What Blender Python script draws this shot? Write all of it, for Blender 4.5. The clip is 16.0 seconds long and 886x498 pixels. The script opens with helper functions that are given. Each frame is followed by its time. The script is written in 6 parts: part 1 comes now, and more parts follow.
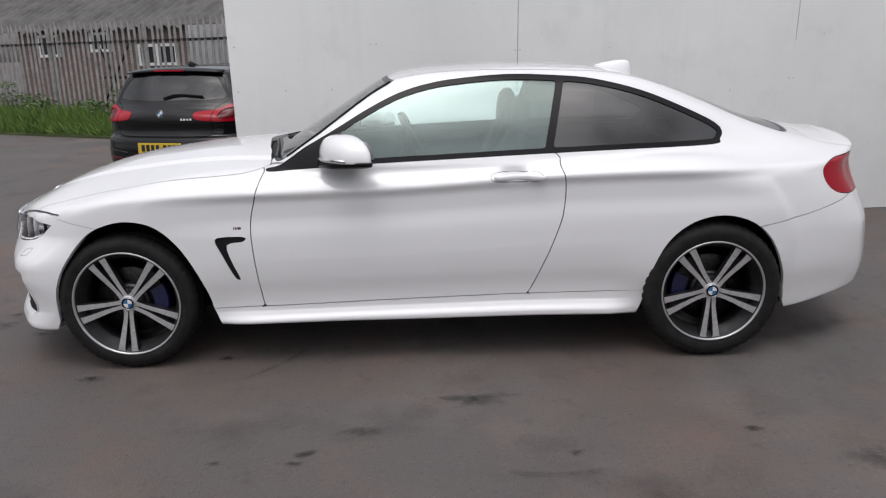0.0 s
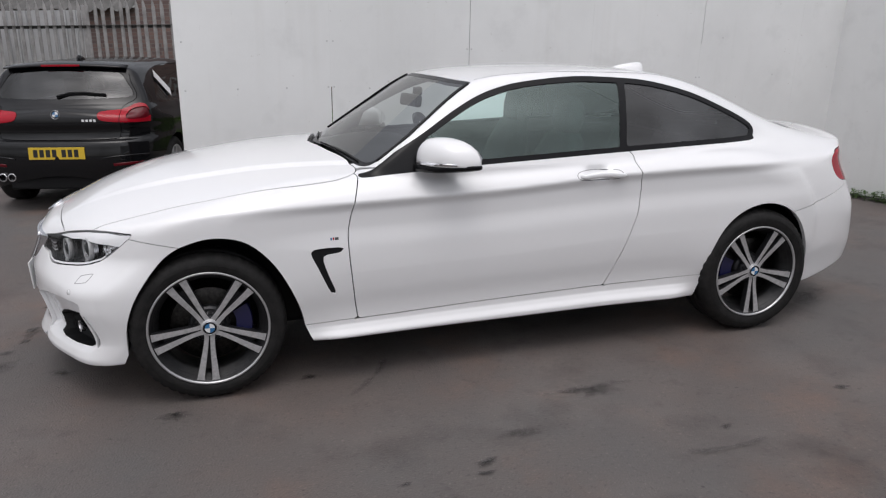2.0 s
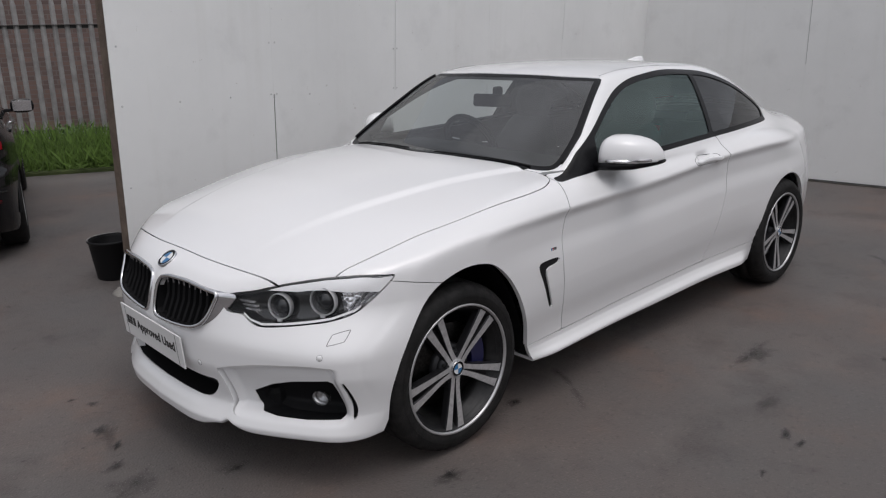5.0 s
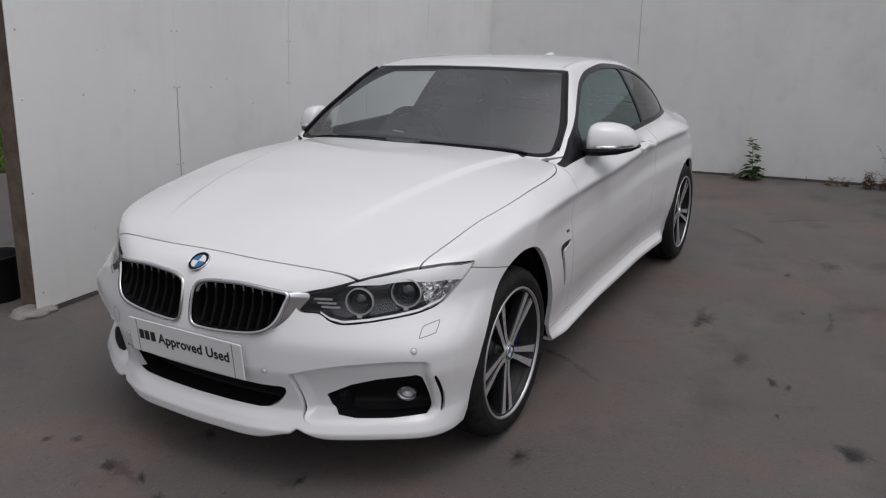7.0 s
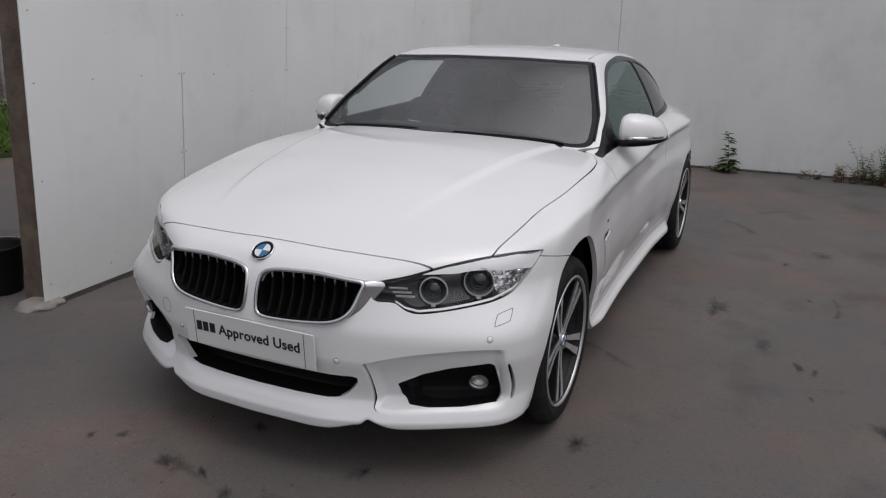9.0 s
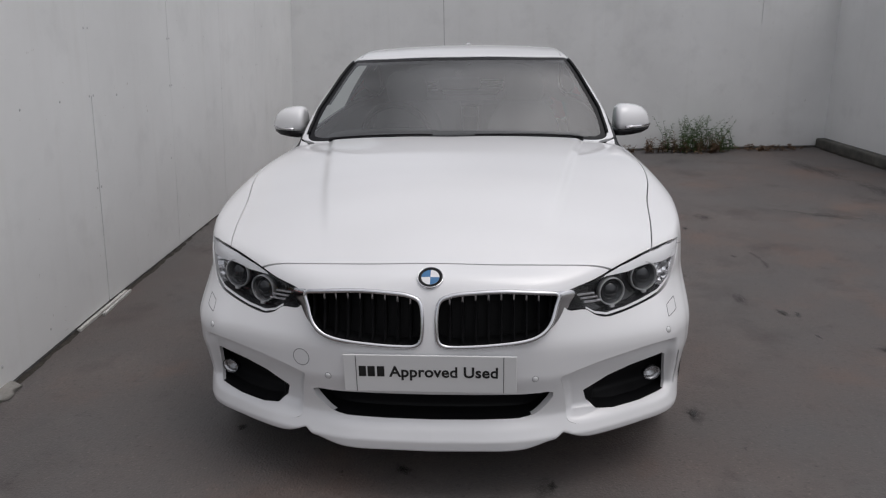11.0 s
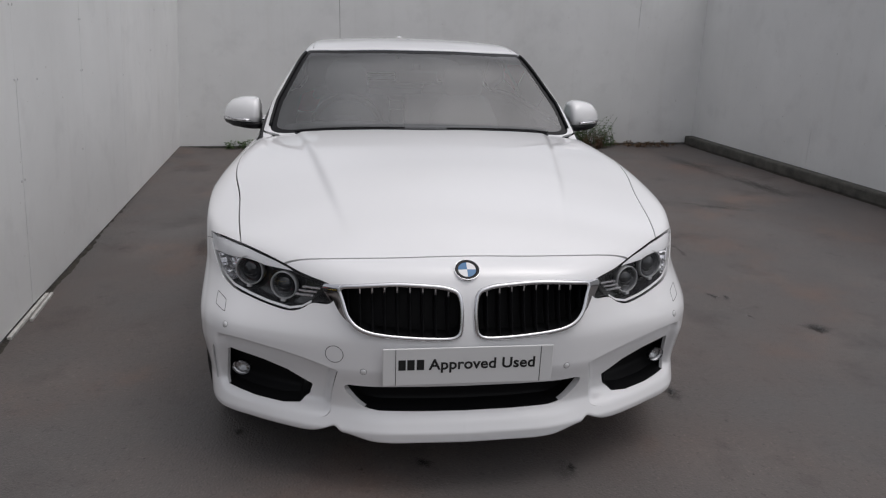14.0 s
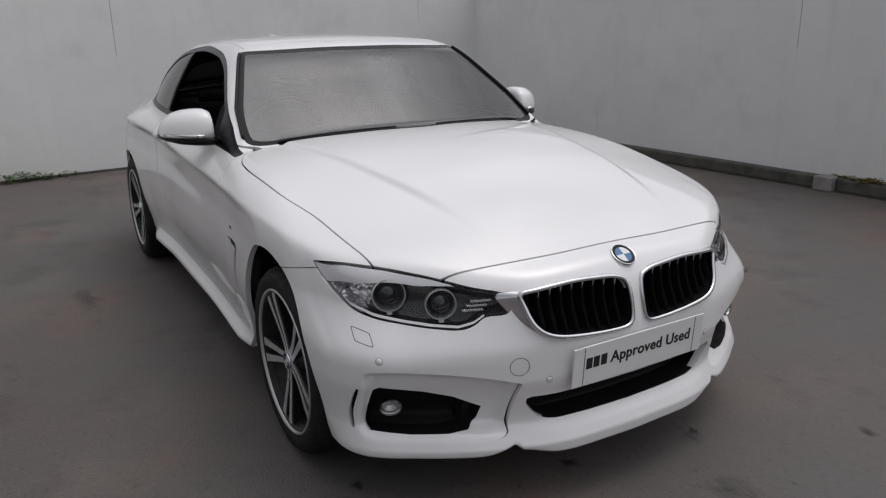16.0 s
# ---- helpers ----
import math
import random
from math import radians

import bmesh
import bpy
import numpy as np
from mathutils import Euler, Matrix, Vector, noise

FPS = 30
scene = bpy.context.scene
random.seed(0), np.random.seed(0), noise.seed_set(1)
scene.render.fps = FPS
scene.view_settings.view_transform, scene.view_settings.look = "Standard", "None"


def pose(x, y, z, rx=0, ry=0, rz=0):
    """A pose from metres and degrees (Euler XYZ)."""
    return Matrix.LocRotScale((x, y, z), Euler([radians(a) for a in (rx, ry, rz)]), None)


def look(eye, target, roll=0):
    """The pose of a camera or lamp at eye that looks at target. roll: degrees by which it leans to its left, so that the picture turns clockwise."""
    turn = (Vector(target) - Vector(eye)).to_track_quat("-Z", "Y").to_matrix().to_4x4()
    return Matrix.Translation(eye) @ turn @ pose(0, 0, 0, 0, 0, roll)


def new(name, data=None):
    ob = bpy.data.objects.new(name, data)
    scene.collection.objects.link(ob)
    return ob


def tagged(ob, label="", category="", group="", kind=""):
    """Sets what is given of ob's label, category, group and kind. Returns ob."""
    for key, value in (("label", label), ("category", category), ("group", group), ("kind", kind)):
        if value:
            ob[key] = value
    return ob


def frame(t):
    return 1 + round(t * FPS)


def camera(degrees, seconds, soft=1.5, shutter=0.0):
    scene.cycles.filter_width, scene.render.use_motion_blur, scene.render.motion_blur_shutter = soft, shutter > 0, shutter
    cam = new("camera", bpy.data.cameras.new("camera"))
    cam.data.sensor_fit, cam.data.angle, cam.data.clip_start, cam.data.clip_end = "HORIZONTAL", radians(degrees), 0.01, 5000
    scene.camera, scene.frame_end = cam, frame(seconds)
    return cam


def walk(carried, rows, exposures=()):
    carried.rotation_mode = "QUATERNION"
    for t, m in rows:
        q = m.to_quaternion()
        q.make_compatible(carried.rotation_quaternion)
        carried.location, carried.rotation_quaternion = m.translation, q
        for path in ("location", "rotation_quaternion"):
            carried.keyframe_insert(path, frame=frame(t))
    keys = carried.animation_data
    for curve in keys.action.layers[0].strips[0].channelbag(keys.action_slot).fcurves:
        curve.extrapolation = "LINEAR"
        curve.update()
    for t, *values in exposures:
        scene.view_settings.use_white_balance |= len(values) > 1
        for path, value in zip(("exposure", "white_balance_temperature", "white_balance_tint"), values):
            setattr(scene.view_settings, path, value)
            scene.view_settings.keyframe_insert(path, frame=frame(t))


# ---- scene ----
cam = camera(61.0, 16.0, 1.2)
PATH = [
    (0, (1.502, -4.328, 1.482), (1.513, -2.395, 0.97), -1.3),
    (0.5, (1.166, -4.347, 1.503), (1.319, -2.419, 0.993), -1.0),
    (1, (0.878, -4.245, 1.494), (1.135, -2.33, 0.976), -1.5),
    (1.5, (0.493, -4.189, 1.521), (0.904, -2.306, 0.987), -0.6),
    (2, (0.083, -4.116, 1.542), (0.643, -2.272, 1.006), -0.3),
    (2.5, (-0.257, -3.944, 1.552), (0.445, -2.152, 1.01), -0.9),
    (3, (-0.685, -3.79, 1.561), (0.164, -2.06, 1.026), -1.0),
    (3.5, (-0.998, -3.545, 1.546), (-0.019, -1.885, 1.012), -1.0),
    (4, (-1.34, -3.306, 1.559), (-0.238, -1.726, 1.023), -1.4),
    (4.5, (-1.635, -3.053, 1.567), (-0.414, -1.565, 1.024), -0.9),
    (5, (-1.843, -2.77, 1.56), (-0.524, -1.369, 1.014), -1.2),
    (7.5, (-2.516, -1.903, 1.509), (-0.817, -1.003, 0.959), 0.5),
    (8, (-2.502, -1.885, 1.514), (-0.814, -0.974, 0.948), 0.3),
    (8.5, (-2.516, -1.826, 1.5), (-0.833, -0.903, 0.938), 0.2),
    (9, (-2.672, -1.598, 1.496), (-0.933, -0.786, 0.932), 1.3),
    (9.5, (-2.781, -1.262, 1.479), (-0.998, -0.547, 0.924), 0.3),
    (12, (-2.983, 0.091, 1.528), (-1.071, -0.041, 0.955), 0.8),
    (12.5, (-2.984, 0.085, 1.523), (-1.073, -0.056, 0.948), 1.5),
    (13, (-2.976, 0.089, 1.528), (-1.067, -0.058, 0.951), 1.6),
    (13.5, (-2.954, 0.118, 1.522), (-1.046, -0.03, 0.941), 1.6),
    (14, (-2.95, 0.376, 1.51), (-1.052, 0.125, 0.931), 1.5),
    (14.5, (-2.851, 0.691, 1.500), (-0.974, 0.316, 0.920), -0.1),
    (15, (-2.668, 0.964, 1.488), (-0.838, 0.419, 0.897), -0.8),
    (15.5, (-2.550, 1.335, 1.510), (-0.822, 0.562, 0.911), -1.2),
    (16, (-2.360, 1.620, 1.455), (-0.716, 0.660, 0.885), -1.0),
]
walk(cam, [(t, look(eye, target, roll)) for t, eye, target, roll in PATH],
     [(0, 0.50, 6500, 12), (3.5, 0.42, 6500, 12), (5, 0.18, 6510, 12), (7.5, 0.04, 6520, 12), (13, 0.05, 6530, 12), (16, 0.11, 6560, 12)])

# ---- light ----
world = bpy.data.worlds.new("overcast_sky")
scene.world = world
world.use_nodes = True
wn, wl = world.node_tree.nodes, world.node_tree.links
sky = wn.new("ShaderNodeTexSky")
sky.sky_type, sky.sun_disc = "NISHITA", False
sky.sun_elevation, sky.sun_rotation = radians(71), radians(191)
sky.air_density, sky.dust_density, sky.ozone_density = 1.0, 3.0, 1.0
grey = wn.new("ShaderNodeHueSaturation")
grey.inputs["Saturation"].default_value = 0.22
wl.new(sky.outputs[0], grey.inputs["Color"])
# cloud cover: brighter towards the zenith, with soft cloud masses
way = wn.new("ShaderNodeTexCoord")
high = wn.new("ShaderNodeSeparateXYZ")
wl.new(way.outputs["Generated"], high.inputs[0])
lift = wn.new("ShaderNodeMapRange")
lift.inputs["From Min"].default_value, lift.inputs["From Max"].default_value = 0.0, 1.0
lift.inputs["To Min"].default_value, lift.inputs["To Max"].default_value = 0.70, 1.72
wl.new(high.outputs["Z"], lift.inputs[0])
cloud = wn.new("ShaderNodeTexNoise")
cloud.inputs["Scale"].default_value, cloud.inputs["Detail"].default_value = 2.6, 6.0
wl.new(way.outputs["Generated"], cloud.inputs["Vector"])
mass = wn.new("ShaderNodeMapRange")
mass.inputs["From Min"].default_value, mass.inputs["From Max"].default_value = 0.3, 0.7
mass.inputs["To Min"].default_value, mass.inputs["To Max"].default_value = 0.55, 1.45
wl.new(cloud.outputs["Fac"], mass.inputs[0])
both_ways = wn.new("ShaderNodeMath")
both_ways.operation = "MULTIPLY"
wl.new(lift.outputs[0], both_ways.inputs[0])
wl.new(mass.outputs[0], both_ways.inputs[1])
shade = wn.new("ShaderNodeVectorMath")
shade.operation = "SCALE"
wl.new(grey.outputs[0], shade.inputs[0])
wl.new(both_ways.outputs[0], shade.inputs["Scale"])
wl.new(shade.outputs[0], wn["Background"].inputs["Color"])
wn["Background"].inputs["Strength"].default_value = 0.102
sun = new("sun", bpy.data.lights.new("sun", "SUN"))
sun.data.energy, sun.data.angle, sun.data.color = 0.24, radians(130), (1.0, 0.98, 0.95)
sun.matrix_world = look((0.5, -4.0, 10), (1.5, 0, 0))


# ---- materials ----
def material(name, color, rough=0.5, metal=0.0, spec=0.5, coat=0.0):
    m = bpy.data.materials.new(name)
    m.use_nodes = True
    b = m.node_tree.nodes["Principled BSDF"]
    b.inputs["Base Color"].default_value = (*color, 1)
    b.inputs["Roughness"].default_value = rough
    b.inputs["Metallic"].default_value = metal
    b.inputs["Specular IOR Level"].default_value = spec
    b.inputs["Coat Weight"].default_value = coat
    b.inputs["Coat Roughness"].default_value = 0.025
    return m


def node(m, kind, **values):
    n = m.node_tree.nodes.new(kind)
    for key, v in values.items():
        n.inputs[key.replace("_", " ")].default_value = v
    return n


def join(m, a, b):
    m.node_tree.links.new(a, b)


def ramp(m, source, stops):
    n = m.node_tree.nodes.new("ShaderNodeValToRGB")
    e = n.color_ramp.elements
    while len(e) < len(stops):
        e.new(0.5)
    for k, (p, c) in zip(e, stops):
        k.position, k.color = p, (*c, 1) if len(c) == 3 else c
    join(m, source, n.inputs[0])
    return n


def mottled(m, scale, dark, light, detail=6.0, bump=0.0, bump_scale=None, rough=None):
    """Two scales of variation between two colours, a bump and a roughness range, in object space."""
    t = m.node_tree.nodes.new("ShaderNodeNewGeometry")
    a = node(m, "ShaderNodeTexNoise", Scale=scale, Detail=detail, Roughness=0.6)
    join(m, t.outputs["Position"], a.inputs["Vector"])
    b = m.node_tree.nodes["Principled BSDF"]
    r = ramp(m, a.outputs["Fac"], [(0.32, dark), (0.68, light)])
    join(m, r.outputs[0], b.inputs["Base Color"])
    if bump:
        c = node(m, "ShaderNodeTexNoise", Scale=bump_scale or scale * 20, Detail=4.0)
        join(m, t.outputs["Position"], c.inputs["Vector"])
        d = node(m, "ShaderNodeBump", Strength=bump, Distance=0.01)
        join(m, c.outputs["Fac"], d.inputs["Height"])
        join(m, d.outputs[0], b.inputs["Normal"])
    if rough:
        q = node(m, "ShaderNodeMapRange", To_Min=rough[0], To_Max=rough[1])
        join(m, a.outputs["Fac"], q.inputs[0])
        join(m, q.outputs[0], b.inputs["Roughness"])
    return m


WHITE = material("white_paint", (0.80, 0.80, 0.81), 0.42, 0.0, 0.12, 1.0)
WHITE.node_tree.nodes["Principled BSDF"].inputs["Coat IOR"].default_value = 1.68
BLACK_PAINT = material("black_paint", (0.004, 0.004, 0.005), 0.35, 0.0, 0.04, 0.75)
ASPHALT = mottled(material("asphalt", (0.06, 0.06, 0.06), 0.75), 0.9, (0.086, 0.080, 0.078), (0.150, 0.141, 0.137), 8, 0.5, 110, (0.5, 0.85))
# reddish dust, damp dark patches and small tar spots over the asphalt
base = ASPHALT.node_tree.nodes["Principled BSDF"].inputs["Base Color"]
spot = ASPHALT.node_tree.nodes.new("ShaderNodeNewGeometry")
for size, detail, lo, hi, tint in ((0.55, 5, 0.42, 0.66, (1.16, 1.0, 0.93)), (1.1, 6, 0.55, 0.70, (1.22, 1.05, 0.96)), (1.7, 7, 0.54, 0.70, (0.66, 0.64, 0.64)), (0.9, 6, 0.34, 0.48, (0.80, 0.79, 0.79)), (5.5, 6, 0.60, 0.72, (0.74, 0.72, 0.72)), (13.0, 3, 0.70, 0.735, (0.45, 0.44, 0.44)), (70.0, 3, 0.58, 0.75, (1.55, 1.52, 1.48)), (45.0, 4, 0.56, 0.70, (0.70, 0.70, 0.70))):
    n = node(ASPHALT, "ShaderNodeTexNoise", Scale=size, Detail=detail, Roughness=0.62)
    join(ASPHALT, spot.outputs["Position"], n.inputs["Vector"])
    r = ramp(ASPHALT, n.outputs["Fac"], [(lo, (1, 1, 1)), (hi, tint)])
    mul = ASPHALT.node_tree.nodes.new("ShaderNodeVectorMath")
    mul.operation = "MULTIPLY"
    join(ASPHALT, base.links[0].from_socket, mul.inputs[0])
    join(ASPHALT, r.outputs[0], mul.inputs[1])
    join(ASPHALT, mul.outputs[0], base)
PANEL = mottled(material("painted_wall_panel", (0.6, 0.6, 0.6), 0.5), 0.9, (0.745, 0.75, 0.745), (0.825, 0.83, 0.825), 7, 0.07, 7)
# rain runs and scuffs on the paint
tall = node(PANEL, "ShaderNodeMapping")
tall.inputs["Scale"].default_value = (7.0, 7.0, 0.35)
spot = PANEL.node_tree.nodes.new("ShaderNodeNewGeometry")
join(PANEL, spot.outputs["Position"], tall.inputs["Vector"])
base = PANEL.node_tree.nodes["Principled BSDF"].inputs["Base Color"]
for source, scale, lo, hi, tint in ((tall.outputs[0], 1.0, 0.55, 0.75, (0.965, 0.962, 0.955)), (spot.outputs["Position"], 26.0, 0.69, 0.74, (0.74, 0.72, 0.69)), (spot.outputs["Position"], 3.0, 0.55, 0.70, (0.94, 0.94, 0.94))):
    n = node(PANEL, "ShaderNodeTexNoise", Scale=scale, Detail=5.0, Roughness=0.6)
    join(PANEL, source, n.inputs["Vector"])
    r = ramp(PANEL, n.outputs["Fac"], [(lo, (1, 1, 1)), (hi, tint)])
    mul = PANEL.node_tree.nodes.new("ShaderNodeVectorMath")
    mul.operation = "MULTIPLY"
    join(PANEL, base.links[0].from_socket, mul.inputs[0])
    join(PANEL, r.outputs[0], mul.inputs[1])
    join(PANEL, mul.outputs[0], base)


# ---- mesh helpers ----
def mesh_object(name, verts, faces, mat=None, parent=None, smooth=True, label=""):
    me = bpy.data.meshes.new(name)
    me.from_pydata([tuple(map(float, v)) for v in verts], [], [tuple(map(int, f)) for f in faces])
    if smooth:
        me.polygons.foreach_set("use_smooth", [True] * len(me.polygons))
    if mat:
        me.materials.append(mat)
    me.update()
    ob = new(name, me)
    ob.parent = parent
    if label:
        ob["label"] = label
    return ob


def part(name, bm, mat, parent=None, label="", smooth=False):
    me = bpy.data.meshes.new(name)
    bm.normal_update()
    bm.to_mesh(me)
    bm.free()
    if smooth:
        me.polygons.foreach_set("use_smooth", [True] * len(me.polygons))
    me.materials.append(mat)
    ob = new(name, me)
    ob.parent = parent
    if label:
        ob["label"] = label
    return ob


def box(size, at=(0, 0, 0), bevel=0.0, turn=None):
    bm = bmesh.new()
    bmesh.ops.create_cube(bm, size=1.0, matrix=Matrix.Translation(at) @ (turn or Matrix()) @ Matrix.Diagonal((*size, 1)))
    if bevel:
        bmesh.ops.bevel(bm, geom=bm.edges[:], offset=bevel, segments=2, profile=0.5, affect="EDGES")
    return bm




# ---- car body surface ----
def curve(*pts):
    """A smooth curve through points (x, y), flat beyond its ends."""
    xs, ys = np.array(pts, float).T
    d = np.diff(ys) / np.diff(xs)
    m = np.r_[d[0], (d[1:] + d[:-1]) / 2, d[-1]]
    m[1:-1] = np.where(d[1:] * d[:-1] <= 0, 0, np.sign(m[1:-1]) * np.minimum(abs(m[1:-1]), 2.5 * np.minimum(abs(d[1:]), abs(d[:-1]))))

    def at(x):
        x = np.clip(x, xs[0], xs[-1])
        i = np.clip(np.searchsorted(xs, x) - 1, 0, len(xs) - 2)
        h = xs[i + 1] - xs[i]
        s = (x - xs[i]) / h
        return (ys[i] * (1 + 2 * s) + m[i] * h * s) * (1 - s) ** 2 + (ys[i + 1] * (3 - 2 * s) - m[i + 1] * h * (1 - s)) * s * s

    return at


def smax(a, b, k):
    h = np.maximum(k - abs(a - b), 0) / k
    return np.maximum(a, b) + h * h * k / 4


def smin(a, b, k):
    return -smax(-a, -b, k)


def step(x, a, b):
    s = np.clip((x - a) / (b - a), 0, 1)
    return s * s * (3 - 2 * s)


def outline(pts, per=5):
    """A closed smooth curve through corner points, as a polygon."""
    p = np.array(pts, float)
    n, out = len(p), []
    for i in range(n):
        a, b, c, d = p[i - 1], p[i], p[(i + 1) % n], p[(i + 2) % n]
        for t in np.arange(per) / per:
            out.append(0.5 * (2 * b + (c - a) * t + (2 * a - 5 * b + 4 * c - d) * t * t + (3 * b - a - 3 * c + d) * t ** 3))
    return np.array(out)


def distance(poly, u, v):
    """Signed distance to a polygon, negative inside."""
    p = np.asarray(poly)
    q = np.roll(p, -1, 0)
    shape = np.shape(u)
    u, v = np.ravel(u), np.ravel(v)
    near, odd = np.full(u.shape, 1e9), np.zeros(u.shape, bool)
    for (ax, ay), (bx, by) in zip(p, q):
        ex, ey = bx - ax, by - ay
        t = np.clip(((u - ax) * ex + (v - ay) * ey) / (ex * ex + ey * ey + 1e-12), 0, 1)
        near = np.minimum(near, (u - ax - t * ex) ** 2 + (v - ay - t * ey) ** 2)
        if ay != by:
            odd ^= ((ay > v) != (by > v)) & (u < ax + (v - ay) / (by - ay) * ex)
    return (np.sqrt(near) * np.where(odd, -1, 1)).reshape(shape)


INTAKE_FRAME = outline([(0.846, 0.30), (0.842, 0.455), (0.822, 0.485), (0.80, 0.491), (0.74, 0.494), (0.60, 0.481), (0.50, 0.462), (0.428, 0.441), (0.414, 0.434), (0.418, 0.415), (0.430, 0.36), (0.438, 0.300), (0.45, 0.262), (0.53, 0.245), (0.66, 0.240), (0.81, 0.250)], 3)


UNDER = curve((-0.32, 0.0), (-0.20, -0.005), (-0.11, -0.017), (-0.045, -0.017), (-0.008, -0.0035), (0.0, 0.0))
HOOD = curve((-0.80, 0.66), (-0.73, 0.735), (-0.63, 0.785), (-0.484, 0.853), (-0.322, 0.905), (-0.134, 0.945), (0.05, 0.970), (0.266, 0.992), (0.48, 1.004), (0.75, 1.008),
             (1.1, 0.985), (2.0, 1.005), (2.6, 1.02), (3.2, 1.035), (3.4, 1.035), (3.58, 1.025), (3.70, 1.010), (3.76, 0.98))
CROWN = curve((-0.7, 0.10), (-0.3, 0.105), (0.3, 0.062), (0.8, 0.048), (1.2, 0.03), (2.5, 0.030), (2.8, 0.045), (3.1, 0.085), (3.8, 0.11))
RIDGE = curve((-0.65, 0.33), (-0.2, 0.43), (0.3, 0.52), (0.75, 0.60))
WIDE = curve((-0.7, 0.90), (-0.35, 0.913), (0.0, 0.920), (0.3, 0.914), (0.6, 0.900), (1.2, 0.880), (1.8, 0.880), (2.3, 0.900), (2.8, 0.926), (3.1, 0.902), (3.35, 0.840), (3.6, 0.76), (3.8, 0.70))
CREASE = curve((-0.6, 0.78), (-0.2, 0.82), (0.2, 0.845), (0.6, 0.852), (1.3, 0.862), (2.0, 0.900), (2.6, 0.918), (3.3, 0.925), (3.8, 0.91))
SKIRT = curve((0.17, -0.060), (0.196, -0.030), (0.208, -0.004), (0.218, 0.002), (0.230, 0.002), (0.262, -0.018), (0.268, -0.021), (0.282, -0.028), (0.31, -0.029), (0.36, -0.025), (0.45, -0.009), (0.58, 0.0), (0.75, 0.0))
LOWER = curve((0.15, -0.055), (0.22, -0.045), (0.32, -0.030), (0.45, -0.006), (0.58, 0.0), (0.75, 0.0))
NOSE = curve((0.14, -0.735), (0.185, -0.772), (0.212, -0.790), (0.226, -0.791), (0.262, -0.769), (0.30, -0.759), (0.38, -0.775), (0.45, -0.792), (0.53, -0.792), (0.60, -0.780), (0.66, -0.765), (0.72, -0.750), (0.80, -0.72), (0.9, -0.60))
SWEEP = curve((0.0, 0.0), (0.2, 0.008), (0.35, 0.027), (0.5, 0.078), (0.62, 0.134), (0.70, 0.178), (0.78, 0.228), (0.83, 0.277), (0.87, 0.338), (0.90, 0.42), (0.925, 0.63))
TAIL = curve((0.15, 3.68), (0.25, 3.76), (0.42, 3.81), (0.60, 3.80), (0.75, 3.735), (0.90, 3.665), (0.955, 3.685), (0.99, 3.72), (1.03, 3.72))
TAILSWEEP = curve((0.0, 0.0), (0.3, 0.015), (0.5, 0.06), (0.65, 0.13), (0.75, 0.21), (0.82, 0.33), (0.87, 0.5))
ROOF = curve((0.45, 0.88), (0.55, 0.945), (0.66, 1.010), (0.83, 1.115), (1.0, 1.218), (1.17, 1.322), (1.25, 1.360), (1.38, 1.387), (1.6, 1.403), (1.85, 1.408), (2.1, 1.402), (2.35, 1.383), (2.53, 1.345),
             (2.68, 1.300), (2.9, 1.225), (3.085, 1.150), (3.35, 1.040), (3.6, 0.92))
BELT = curve((0.6, 0.75), (0.9, 0.80), (1.5, 0.815), (2.2, 0.818), (2.6, 0.785), (2.9, 0.720), (3.2, 0.63), (3.5, 0.52))


